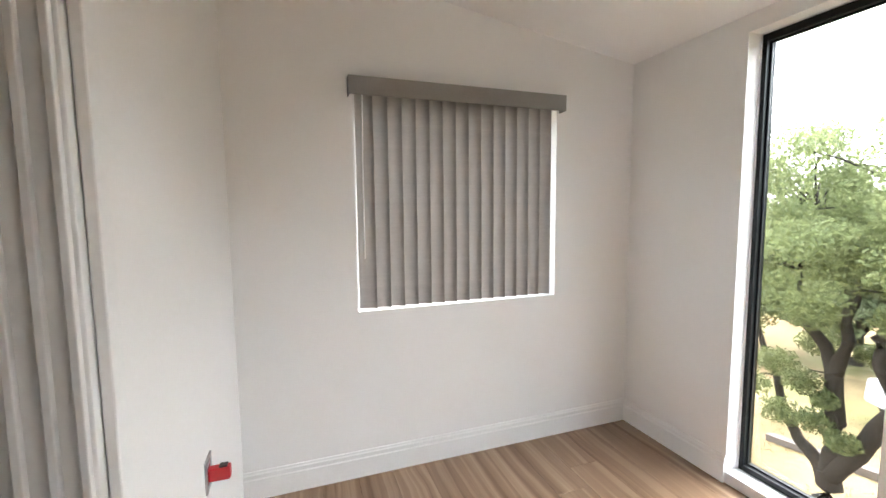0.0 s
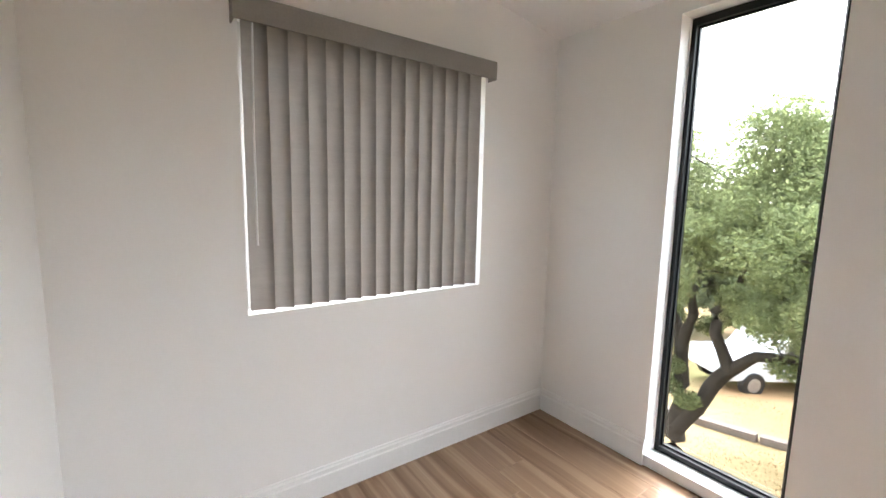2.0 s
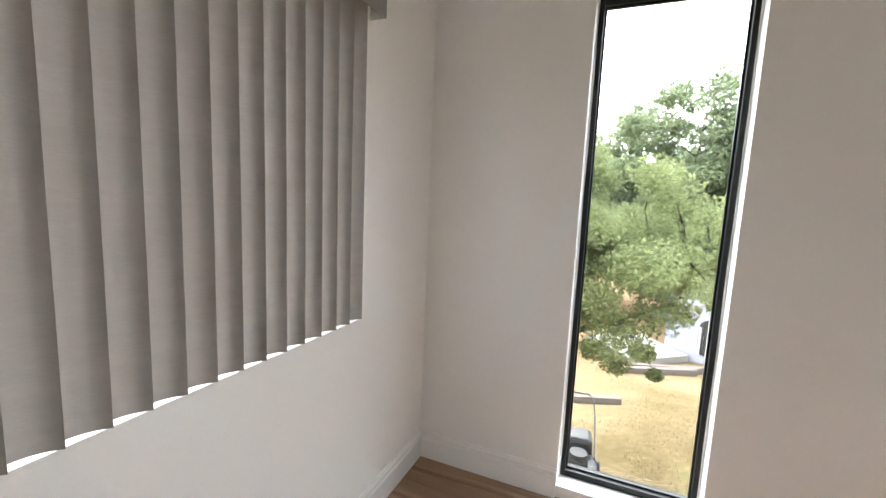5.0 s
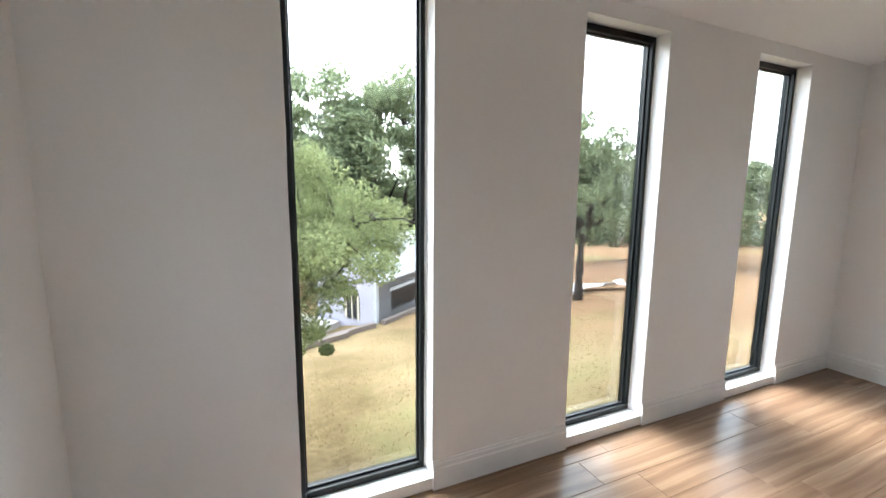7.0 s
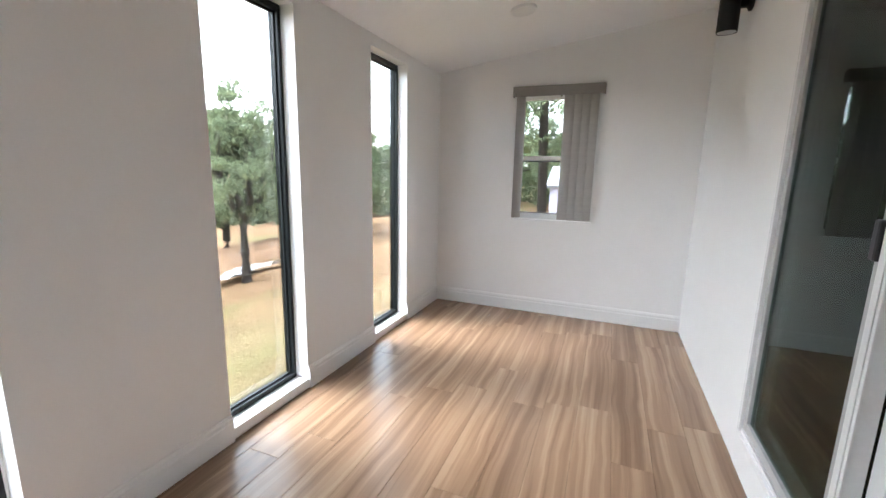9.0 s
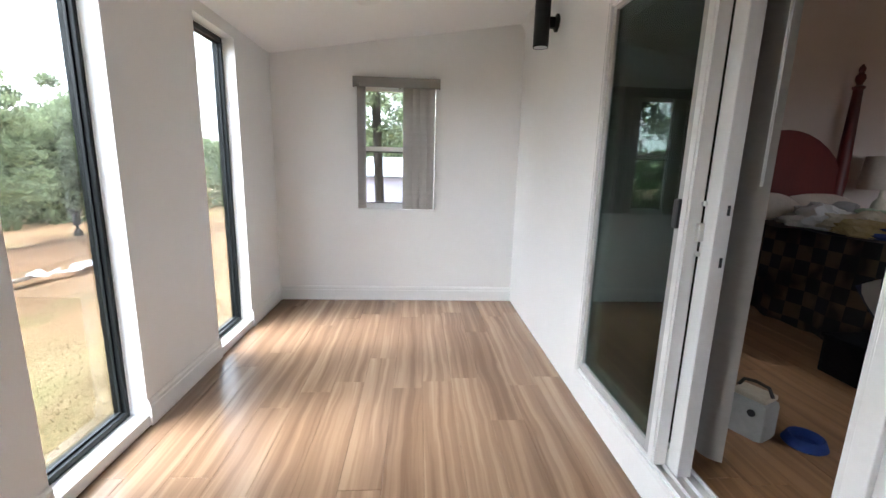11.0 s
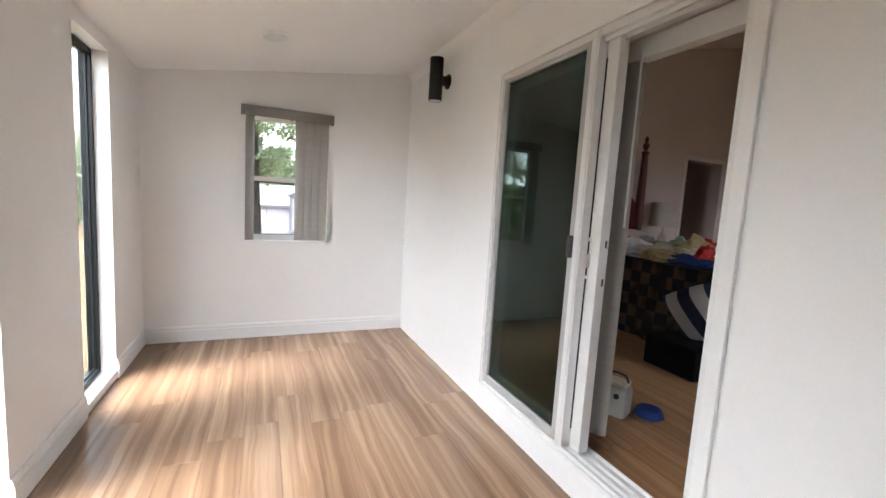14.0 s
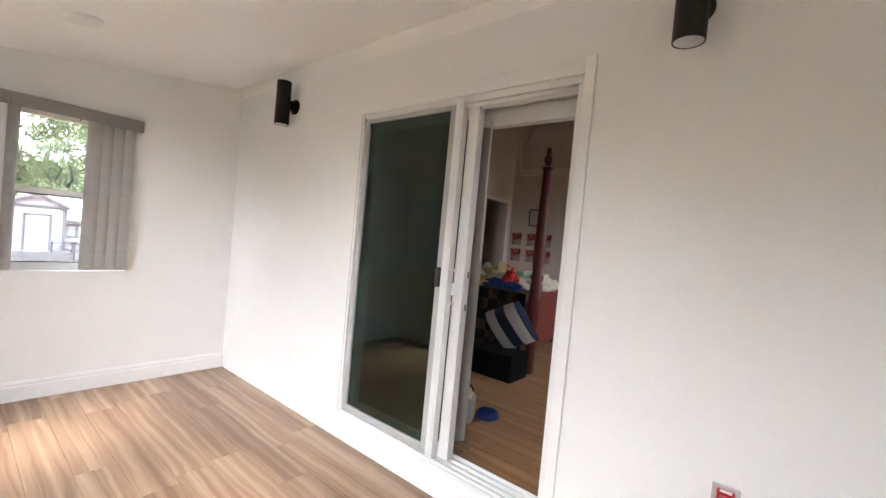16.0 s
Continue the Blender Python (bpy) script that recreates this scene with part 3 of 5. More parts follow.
part("mud_ring", boxes((-0.042, -0.026, 0.0, 0.006, -0.05, 0.05), (0.026, 0.042, 0.0, 0.006, -0.05, 0.05), (-0.026, 0.026, 0.0, 0.006, 0.034, 0.05), (-0.026, 0.026, 0.0, 0.006, -0.05, -0.034), bev=0.002), STEEL, out, "bare steel ring")
part("receptacle", boxes((-0.026, 0.026, -0.002, 0.003, -0.034, 0.034)), RED, out, "red box face")
part("label_strip", boxes((-0.018, 0.018, 0.003, 0.0045, 0.022, 0.031)), TRIM, out)
part("tester", boxes((-0.017, 0.017, 0.003, 0.066, -0.026, 0.014), bev=0.006), RED, out, "red plastic tester")
part("tester_cap", boxes((-0.012, 0.012, 0.034, 0.058, 0.0135, 0.019), bev=0.002), DARK, out)

# ---------------------------------------------------------------- bedroom shell
def bed_ceil(y):
    return 2.88 - 0.2 * y


setting("wall_bedroom_head", wall("x", BX1, T, BY - T, DW - T, BED_Z - 0.2, lambda u: bed_ceil(u) + 0.02, [(-5.08, -4.31, BED_Z, 2.2)]), BEDWALL, "dim warm grey bedroom wall with a doorway", "wall")
setting("wall_bedroom_back", wall("y", BY, -T, BX0 - T, BX1, BED_Z - 0.2, bed_ceil(BY) + 0.02, [(3.45, 4.66, 2.86, 3.85)]), BEDWALL, "dim warm grey bedroom wall with a high niche", "wall")
# Opening and window added out of view to bring light into the bedroom.
setting("wall_bedroom_foot", wall("x", BX0, -T, BY - T, DW - T, BED_Z - 0.2, lambda u: bed_ceil(u) + 0.02, [(-3.9, -2.1, 1.0, 2.35)]), BEDWALL, "dim warm grey bedroom wall with an added window opening", "wall")
end_window("window_6", BX0, -0.06, -3.9, -2.1, 1.0, 2.35, 0, "unseen white vinyl window added to light the bedroom")
bm = bmesh.new()
extrude_profile(bm, [(DW - T, bed_ceil(DW - T)), (BY - T, bed_ceil(BY - T)), (BY - T, bed_ceil(BY - T) + 0.15), (DW - T, bed_ceil(DW - T) + 0.15)], lambda u, v, s: (s, u, v), BX0 - T, BX1 + T)
setting("ceiling_bedroom", bm, BEDWALL, "dim vaulted bedroom ceiling", "ceiling")
NICHE = varied("niche_trim", (0.74, 0.66, 0.61), (0.79, 0.71, 0.66), 2, 0.6)
setting("trim_niche", boxes((3.33, 3.45, BY, BY + 0.02, 2.78, 3.95), (4.66, 4.77, BY, BY + 0.02, 2.74, 3.95), (3.45, 4.66, BY, BY + 0.02, 2.74, 2.86), (3.45, 4.66, BY, BY + 0.02, 3.85, 3.95)), NICHE, "pale border round the high niche", "trim")
setting("wall_niche_back", boxes((3.3, 4.75, BY - 0.5, BY - T - 0.002, 2.7, 4.0)), BEDWALL, "back of the high niche", "wall")
# closet beyond the bedroom doorway
setting("wall_closet", boxes((BX1 + 1.3, BX1 + 1.36, -5.38, -3.6, 0.0, 2.5), (BX1 + T, BX1 + 1.36, -5.44, -5.38, 0.0, 2.5), (BX1 + T, BX1 + 1.3, -3.6, -3.54, 0.0, 2.5), (BX1 + T, BX1 + 1.3, -5.38, -3.6, 2.44, 2.5)), BEDWALL, "dim closet walls beyond the doorway", "wall")
setting("trim_bedroom_door", boxes((BX1 - 0.014, BX1, -4.31, -4.25, BED_Z, 2.26), (BX1 - 0.014, BX1, -5.14, -5.08, BED_Z, 2.26), (BX1 - 0.014, BX1, -5.08, -4.31, 2.2, 2.26)), NICHE, "painted casing of the bedroom doorway", "trim")

# ---------------------------------------------------------------- bed
QUILT = bpy.data.materials.new("patchwork_quilt")
QUILT.use_nodes = True
qm = QUILT
mp = coords(qm, (1, 1, 1))
ck = node(qm, "ShaderNodeTexChecker", Scale=9.0)
ck.inputs["Color1"].default_value, ck.inputs["Color2"].default_value = (0.007, 0.006, 0.008, 1), (0.085, 0.055, 0.032, 1)
link(qm, mp.outputs[0], ck.inputs["Vector"])
nz = node(qm, "ShaderNodeTexNoise", Scale=4.5, Detail=2.0)
link(qm, mp.outputs[0], nz.inputs["Vector"])
worn = node(qm, "ShaderNodeValToRGB")
worn.color_ramp.elements[0].position, worn.color_ramp.elements[1].position = 0.42, 0.58
link(qm, nz.outputs["Fac"], worn.inputs[0])
mxq = node(qm, "ShaderNodeMix")
mxq.data_type, mxq.blend_type = "RGBA", "MULTIPLY"
mxq.inputs[0].default_value = 0.9
link(qm, ck.outputs["Color"], mxq.inputs[6])
link(qm, worn.outputs[0], mxq.inputs[7])
link(qm, mxq.outputs[2], bsdf(qm).inputs["Base Color"])
bsdf(qm).inputs["Roughness"].default_value = 0.9


def soft(bm, amount, scale, seed=0):
    for v in bm.verts:
        n = noise.noise_vector(v.co * scale + Vector((seed, seed * 1.7, 0)))
        v.co += n * amount
    return bm


def pillow_bm(sx, sy, sz, n=10):
    bm = bmesh.new()
    bmesh.ops.create_cube(bm, size=2)
    bmesh.ops.subdivide_edges(bm, edges=bm.edges[:], cuts=n, use_grid_fill=True)
    for v in bm.verts:
        u, w = v.co.x, v.co.y
        k = max(0.0, (1 - abs(u) ** 2.6) * (1 - abs(w) ** 2.6)) ** 0.45
        v.co = Vector((u * sx * (1 - 0.05 * w * w), w * sy * (1 - 0.05 * u * u), v.co.z * sz * (0.06 + 0.94 * k)))
    return bm


def cloth_heap(sx, sy, sz, seed):
    bm = bmesh.new()
    bmesh.ops.create_icosphere(bm, subdivisions=4, radius=1)
    for v in bm.verts:
        n = noise.fractal(v.co * 2.3 + Vector((seed * 3.1, seed, 0)), 0.9, 2.0, 4)
        v.co *= 1 + 0.38 * n
        if v.co.z < 0:
            v.co.z *= 0.15
        v.co = Vector((v.co.x * sx, v.co.y * sy, v.co.z * sz))
    return bm


FX, HX, NY, FY = 2.50, 4.63, -2.02, -3.30     # foot, head, near and far posts


def bed():
    b = thing("four_poster_bed", "cherry red four-poster bed with a dark patchwork quilt", "bed", at=(0, 0, BED_Z))
    for x, y in ((FX, NY), (FX, FY), (HX, NY), (HX, FY)):
        bm = bmesh.new()
        lathe(bm, [(0.045, 0.0), (0.05, 0.03), (0.05, 0.45), (0.062, 0.48), (0.062, 0.86), (0.05, 0.90), (0.066, 0.95), (0.05, 1.0), (0.062, 1.12),
                   (0.055, 1.4), (0.046, 1.75), (0.038, 2.0), (0.05, 2.015), (0.05, 2.03), (0.022, 2.045), (0.03, 2.07), (0.042, 2.10), (0.036, 2.135), (0.018, 2.155), (0.026, 2.175), (0.026, 2.2), (0.012, 2.225), (0.004, 2.235)], (x, y, 0), 20)
        part("post", bm, CHERRY, b, "turned cherry post with a finial", smooth=True)
    bm = bmesh.new()
    prof = [(FY, 0.3), (NY, 0.3), (NY, 1.15)]
    for k in range(1, 12):
        u = k / 12
        prof.append((NY + (FY - NY) * u, 1.15 + 0.46 * math.sin(math.pi * u) ** 0.6))
    prof.append((FY, 1.15))
    extrude_profile(bm, prof, lambda u, v, s: (s, u, v), HX - 0.022, HX + 0.022)
    part("headboard", bm, CHERRY, b, "arched cherry headboard")
    part("footboard", boxes((FX - 0.02, FX + 0.02, FY, NY, 0.28, 0.80), bev=0.008), CHERRY, b, "cherry footboard")
    for y in (NY, FY):
        part("side_rail", boxes((FX, HX, y - 0.015, y + 0.015, 0.28, 0.46), bev=0.005), CHERRY, b)
    part("mattress", boxes((FX + 0.06, HX - 0.05, FY + 0.06, NY - 0.05, 0.40, 0.72), bev=0.05), VINYL, b)
    bm = bmesh.new()
    bmesh.ops.create_grid(bm, x_segments=44, y_segments=40, size=0.5)
    w, d = HX - FX - 0.14, NY - FY + 0.02
    for v in bm.verts:
        u, t = v.co.x + 0.5, v.co.y + 0.5
        s = (t - 0.5) * 2
        drop = max(0.0, abs(s) - 0.55) / 0.45
        y = (FY + NY) / 2 + math.copysign(min(abs(s) / 0.55, 1.0) * (d / 2 + 0.05), s) + math.copysign(0.03 * drop, s)
        z = 0.775 - 0.72 * drop + 0.02 * noise.noise(Vector((u * 9, t * 9, 0))) + 0.015 * math.sin(u * 40) * drop
        v.co = Vector((FX + 0.07 + u * w, y + 0.03 * math.sin(u * 26) * drop * (1 if s > 0 else -1), z))
    part("quilt", bm, QUILT, b, "dark patchwork quilt hanging to the floor", smooth=True)
    return b


bed()
LINEN = varied("pale_linen", (0.55, 0.47, 0.40), (0.66, 0.58, 0.50), 4, 0.9, bump=0.2, fine=9)
NAVY = varied("navy_cloth", (0.012, 0.02, 0.07), (0.02, 0.03, 0.10), 6, 0.9, bump=0.15)
CREAM = varied("cream_cloth", (0.55, 0.5, 0.4), (0.68, 0.62, 0.5), 6, 0.9, bump=0.15)
MINT = varied("mint_cloth", (0.32, 0.42, 0.30), (0.42, 0.52, 0.38), 6, 0.9, bump=0.15)
REDCLOTH = varied("red_cloth", (0.45, 0.02, 0.02), (0.6, 0.04, 0.03), 6, 0.7, bump=0.15)
BLUE = varied("blue_cloth", (0.010, 0.035, 0.16), (0.016, 0.05, 0.22), 6, 0.8, bump=0.15)
GREYCLOTH = varied("grey_cloth", (0.25, 0.24, 0.23), (0.36, 0.35, 0.33), 6, 0.9, bump=0.15)
OCHRE = varied("ochre_cloth", (0.40, 0.31, 0.15), (0.5, 0.41, 0.22), 6, 0.85, bump=0.15)
TOP = BED_Z + 0.785
for y in (-2.4, -2.98):
    p = part("pillow", pillow_bm(0.2, 0.27, 0.08), LINEN, None, smooth=True)
    p.location, p.rotation_euler = (HX - 0.26, y, TOP + 0.10), (0, radians(-28), 0)
    tagged(p, "plump pale linen pillow leaning on the headboard", "pillow", "pillows on the bed")
for nm, lab, mat, (x, y), (sx, sy, sz), k in (
        ("folded_laundry", "heap of grey folded laundry on the bed", GREYCLOTH, (3.95, -2.55), (0.28, 0.3, 0.16), 1),
        ("towel", "crumpled cream towel on the bed", CREAM, (3.45, -2.35), (0.3, 0.25, 0.13), 2),
        ("shirt", "pale mint shirt tossed on the bed", MINT, (3.55, -2.75), (0.34, 0.22, 0.17), 3),
        ("blanket", "blue blanket bunched on the bed", BLUE, (3.05, -2.16), (0.3, 0.10, 0.08), 4),
        ("cloth_bag", "bright red crumpled bag on the bed", REDCLOTH, (2.93, -2.26), (0.10, 0.10, 0.16), 5),
        ("scarf", "red and ochre scarf on the laundry", OCHRE, (3.2, -2.5), (0.24, 0.18, 0.20), 6),
        ("pillowcase", "cream pillowcase crumpled on the bed", CREAM, (2.78, -2.6), (0.22, 0.3, 0.16), 7),
        ("towel", "white towel folded on the bed", VINYL, (3.72, -2.28), (0.26, 0.2, 0.15), 9),
        ("shirt", "yellow shirt in the laundry heap", OCHRE, (3.3, -2.16), (0.2, 0.13, 0.10), 10),
        ("towel", "cream towel draped over the bed edge", CREAM, (3.1, -2.42), (0.3, 0.2, 0.14), 11),
        ("shirt", "mint green shirt on the laundry", MINT, (2.88, -2.55), (0.22, 0.2, 0.17), 12),
        ("sweater", "dark red sweater on the laundry", REDCLOTH, (3.4, -2.95), (0.12, 0.14, 0.18), 8)):
    o = part(nm, cloth_heap(sx, sy, sz, k), mat, None, smooth=True)
    o.location = (x, y, TOP)
    tagged(o, lab, "laundry")


SOOT = varied("black_cloth", (0.005, 0.005, 0.006), (0.010, 0.010, 0.012), 8, 0.95, bump=0.2, spec=0.1)


def striped_pillow():
    m = material("navy_white_stripes", (0.6, 0.6, 0.6), 0.85)
    mp = coords(m)
    wv = node(m, "ShaderNodeTexWave", Scale=1.5, Distortion=1.2, Detail=1.0)
    link(m, mp.outputs[0], wv.inputs["Vector"])
    r = node(m, "ShaderNodeValToRGB")
    r.color_ramp.interpolation = "CONSTANT"
    r.color_ramp.elements[0].color = (0.012, 0.018, 0.05, 1)
    r.color_ramp.elements[1].position, r.color_ramp.elements[1].color = 0.5, (0.52, 0.50, 0.48, 1)
    link(m, wv.outputs["Fac"], r.inputs[0])
    link(m, r.outputs[0], bsdf(m).inputs["Base Color"])
    p = part("throw_pillow", pillow_bm(0.21, 0.22, 0.085), m, None, smooth=True)
    p.location, p.rotation_euler = (2.62, -1.80, BED_Z + 0.46), (radians(70), radians(28), radians(8))
    tagged(p, "navy and white striped throw pillow leaning on the bed", "pillow")
    # Added block to carry the pillow; the real dark support is unidentified.
    bx = thing("pillow_block", "low dark cloth-covered block added under the pillow", "chest", at=(2.66, -1.72, BED_Z))
    part("block_body", boxes((-0.22, 0.22, -0.16, 0.16, 0.0, 0.22), bev=0.01), SOOT, bx)
    part("block_lid", boxes((-0.23, 0.23, -0.17, 0.17, 0.22, 0.245), bev=0.008), SOOT, bx)


striped_pillow()


def nightstand_and_lamp():
    n = thing("nightstand", "small cherry nightstand beside the bed", "nightstand", at=(4.5, -3.63, BED_Z))
    part("top", boxes((-0.22, 0.22, -0.24, 0.24, 0.62, 0.65), bev=0.006), CHERRY, n)
    part("body", boxes((-0.2, 0.2, -0.22, 0.22, 0.12, 0.62), bev=0.004), CHERRY, n)
    part("drawer", boxes((-0.212, -0.2, -0.2, 0.2, 0.42, 0.6), bev=0.003), CHERRY, n)
    for x in (-0.17, 0.17):
        for y in (-0.19, 0.19):
            part("leg", boxes((x - 0.02, x + 0.02, y - 0.02, y + 0.02, 0, 0.12)), CHERRY, n)
    l = thing("table_lamp", "table lamp with a cream drum shade, off", "lamp", at=(4.5, -3.63, BED_Z + 0.65))
    bm = bmesh.new()
    lathe(bm, [(0.075, 0), (0.08, 0.015), (0.04, 0.04), (0.055, 0.12), (0.07, 0.2), (0.05, 0.29), (0.018, 0.33), (0.014, 0.42)], (0, 0, 0), 24)
    part("base", bm, CREAM, l, smooth=True)
    bm = bmesh.new()
    cyl(bm, (0, 0, 0.41), (0, 0, 0.73), 0.19, 0.165, seg=32, cap=False)
    bmesh.ops.solidify(bm, geom=bm.faces[:], thickness=0.004)
    part("shade", bm, LINEN, l, smooth=True)


nightstand_and_lamp()


def picture(label, x0, x1, z0, z1, mat, inner):
    p = thing("picture", label, "picture", "pictures on the bedroom wall", at=((x0 + x1) / 2, BY, (z0 + z1) / 2))
    w, h = (x1 - x0) / 2, (z1 - z0) / 2
    f = 0.018
    part("picture_frame", boxes((-w, -w + f, 0, 0.02, -h, h), (w - f, w, 0, 0.02, -h, h), (-w + f, w - f, 0, 0.02, -h, -h + f), (-w + f, w - f, 0, 0.02, h - f, h)), mat, p)
    part("print", boxes((-w + f, w - f, 0.002, 0.008, -h + f, h - f)), inner, p)


PRINT_A = varied("red_print", (0.26, 0.02, 0.02), (0.42, 0.31, 0.27), 6, 0.6, fine=3, lo=0.45, hi=0.55)
PRINT_W = varied("pale_print", (0.5, 0.47, 0.45), (0.62, 0.6, 0.57), 3, 0.6)
picture("pale framed print on the bedroom wall", 4.09, 4.38, 1.80, 2.11, DARK, PRINT_W)
for x in (4.0, 4.28, 4.6):
    for z in (1.24, 1.54):
        picture("small red and white print on the wall", x - 0.1, x + 0.1, z - 0.11, z + 0.12, PRINT_A, PRINT_A)


APPL = varied("dull_white_plastic", (0.42, 0.44, 0.42), (0.5, 0.52, 0.5), 6, 0.45)


def purifier():
    p = thing("air_purifier", "small white rounded appliance on the bedroom floor", "appliance", at=(2.27, -0.62, BED_Z))
    p.rotation_euler = (0, 0, radians(25))
    part("casing", boxes((-0.085, 0.085, -0.07, 0.07, 0.0, 0.19), bev=0.03), APPL, p, smooth=True)
    part("lid", boxes((-0.07, 0.07, -0.055, 0.055, 0.188, 0.214), bev=0.008), CREAM, p)
    bm = bmesh.new()
    tube(bm, [(-0.07, 0, 0.212), (-0.05, 0, 0.25), (0.0, 0.01, 0.262), (0.05, 0, 0.25), (0.07, 0, 0.212)], [0.008] * 5, 8)
    part("handle", bm, DARK, p, "dark carrying handle", smooth=True)
    bm = bmesh.new()
    cyl(bm, (-0.03, 0.074, 0.14), (-0.03, 0.08, 0.14), 0.016, seg=20)
    part("knob", bm, DARK, p, "dark round knob", smooth=True)
    b = thing("pet_bowl", "shallow blue plastic bowl on the bedroom floor", "bowl", at=(2.18, -0.81, BED_Z))
    bm = bmesh.new()
    lathe(bm, [(0.075, 0.0), (0.085, 0.01), (0.07, 0.045), (0.066, 0.048), (0.06, 0.045), (0.055, 0.012), (0.02, 0.008)], (0, 0, 0), 28)
    part("bowl", bm, BLUE, b, smooth=True)


purifier()
GARMENT = [GREYCLOTH, NAVY, REDCLOTH, BLUE, GREYCLOTH]
rod = thing("closet_rod", "plain metal rod in the closet", "rod", at=(BX1 + 0.75, -4.6, 1.98))
bm = bmesh.new()
cyl(bm, (0, -0.95, 0), (0, 0.95, 0), 0.014, seg=12)
part("rod", bm, STEEL, rod, smooth=True)
for k, mt in enumerate(GARMENT):
    o = part("hanging_garment", soft(boxes((-0.2, 0.2, -0.03, 0.03, -1.0, -0.06), bev=0.02), 0.015, 5, k), mt, None)
    o.location = (BX1 + 0.75, -4.35 - k * 0.15, 1.98)
    tagged(o, "dark garment hanging in the closet", "clothes", "clothes in the closet")

# ---------------------------------------------------------------- outside: ground
def ground():
    xs = np.concatenate([np.linspace(-400, -60, 12), np.linspace(-50, 60, 90), np.linspace(70, 400, 12)])
    ys = np.concatenate([np.linspace(-400, -30, 10), np.linspace(-20, 70, 76), np.linspace(80, 400, 12)])
    bm = bmesh.new()
    rows = [[bm.verts.new((x, y, ground_z(x, y) + 0.10 * noise.noise(Vector((x * 0.22, y * 0.22, 3))) + 0.03 * noise.noise(Vector((x * 1.1, y * 1.1, 7))))) for x in xs] for y in ys]
    for r, s in zip(rows, rows[1:]):
        for k in range(len(xs) - 1):
            bm.faces.new((r[k], r[k + 1], s[k + 1], s[k]))
    return setting("ground", bm, GROUND, "dry tan grass and bare dirt sloping away", "ground", smooth=True)


def ground_material():
    m = varied("dry_lawn", (0.115, 0.082, 0.038), (0.275, 0.202, 0.11), 0.35, 0.95, bump=0.35, fine=30, detail=8, spec=0.1, lo=0.40, hi=0.60)
    mp = coords(m)
    n = node(m, "ShaderNodeTexNoise", Scale=0.13, Detail=4.0)
    link(m, mp.outputs[0], n.inputs["Vector"])
    r = node(m, "ShaderNodeValToRGB")
    r.color_ramp.elements[0].position, r.color_ramp.elements[1].position = 0.5, 0.58
    link(m, n.outputs["Fac"], r.inputs[0])
    n2 = node(m, "ShaderNodeTexNoise", Scale=0.2, Detail=4.0)
    off = node(m, "ShaderNodeMapping")
    off.inputs["Location"].default_value = (31, 7, 0)
    link(m, mp.outputs[0], off.inputs["Vector"])
    link(m, off.outputs[0], n2.inputs["Vector"])
    r2 = node(m, "ShaderNodeValToRGB")
    r2.color_ramp.elements[0].position, r2.color_ramp.elements[1].position = 0.54, 0.64
    link(m, n2.outputs["Fac"], r2.inputs[0])
    base = bsdf(m).inputs["Base Color"].links[0].from_socket
    # bare orange dirt farther out, beyond the lawn
    sep = node(m, "ShaderNodeSeparateXYZ")
    link(m, mp.outputs[0], sep.inputs[0])
    far = node(m, "ShaderNodeMath")
    far.operation = "MULTIPLY_ADD"
    far.inputs[1].default_value = 0.6
    link(m, sep.outputs[1], far.inputs[0])
    link(m, sep.outputs[0], far.inputs[2])
    edge = node(m, "ShaderNodeMath")
    edge.operation = "MULTIPLY_ADD"
    edge.inputs[1].default_value = 12.0
    link(m, n2.outputs["Fac"], edge.inputs[0])
    link(m, far.outputs[0], edge.inputs[2])
    dirt = node(m, "ShaderNodeMapRange")
    dirt.inputs["From Min"].default_value, dirt.inputs["From Max"].default_value = 18.0, 22.0
    link(m, edge.outputs[0], dirt.inputs["Value"])
    out = base
    for fac, tone in ((dirt, (0.285, 0.165, 0.092)), (r, (0.27, 0.16, 0.086)), (r2, (0.165, 0.16, 0.066))):
        mx = node(m, "ShaderNodeMix")
        mx.data_type = "RGBA"
        k = node(m, "ShaderNodeMath")
        k.operation = "MULTIPLY"
        k.inputs[1].default_value = 0.75
        link(m, fac.outputs[0], k.inputs[0])
        link(m, k.outputs[0], mx.inputs[0])
        link(m, out, mx.inputs[6])
        mx.inputs[7].default_value = (*tone, 1)
        out = mx.outputs[2]
    link(m, out, bsdf(m).inputs["Base Color"])
    return m


GROUND = ground_material()
ground()
SIDING = varied("lap_siding", (0.5, 0.49, 0.5), (0.56, 0.55, 0.56), 2, 0.7)
setting("foundation", boxes((-T, LEN + T, WID + 0.002, WID + T, -3.2, -0.25), (-T, 0, 0.0, WID, -3.2, -0.25), (LEN, LEN + T, 0.0, WID, -3.2, -0.25)), SIDING, "plain wall below the raised sunroom", "wall")


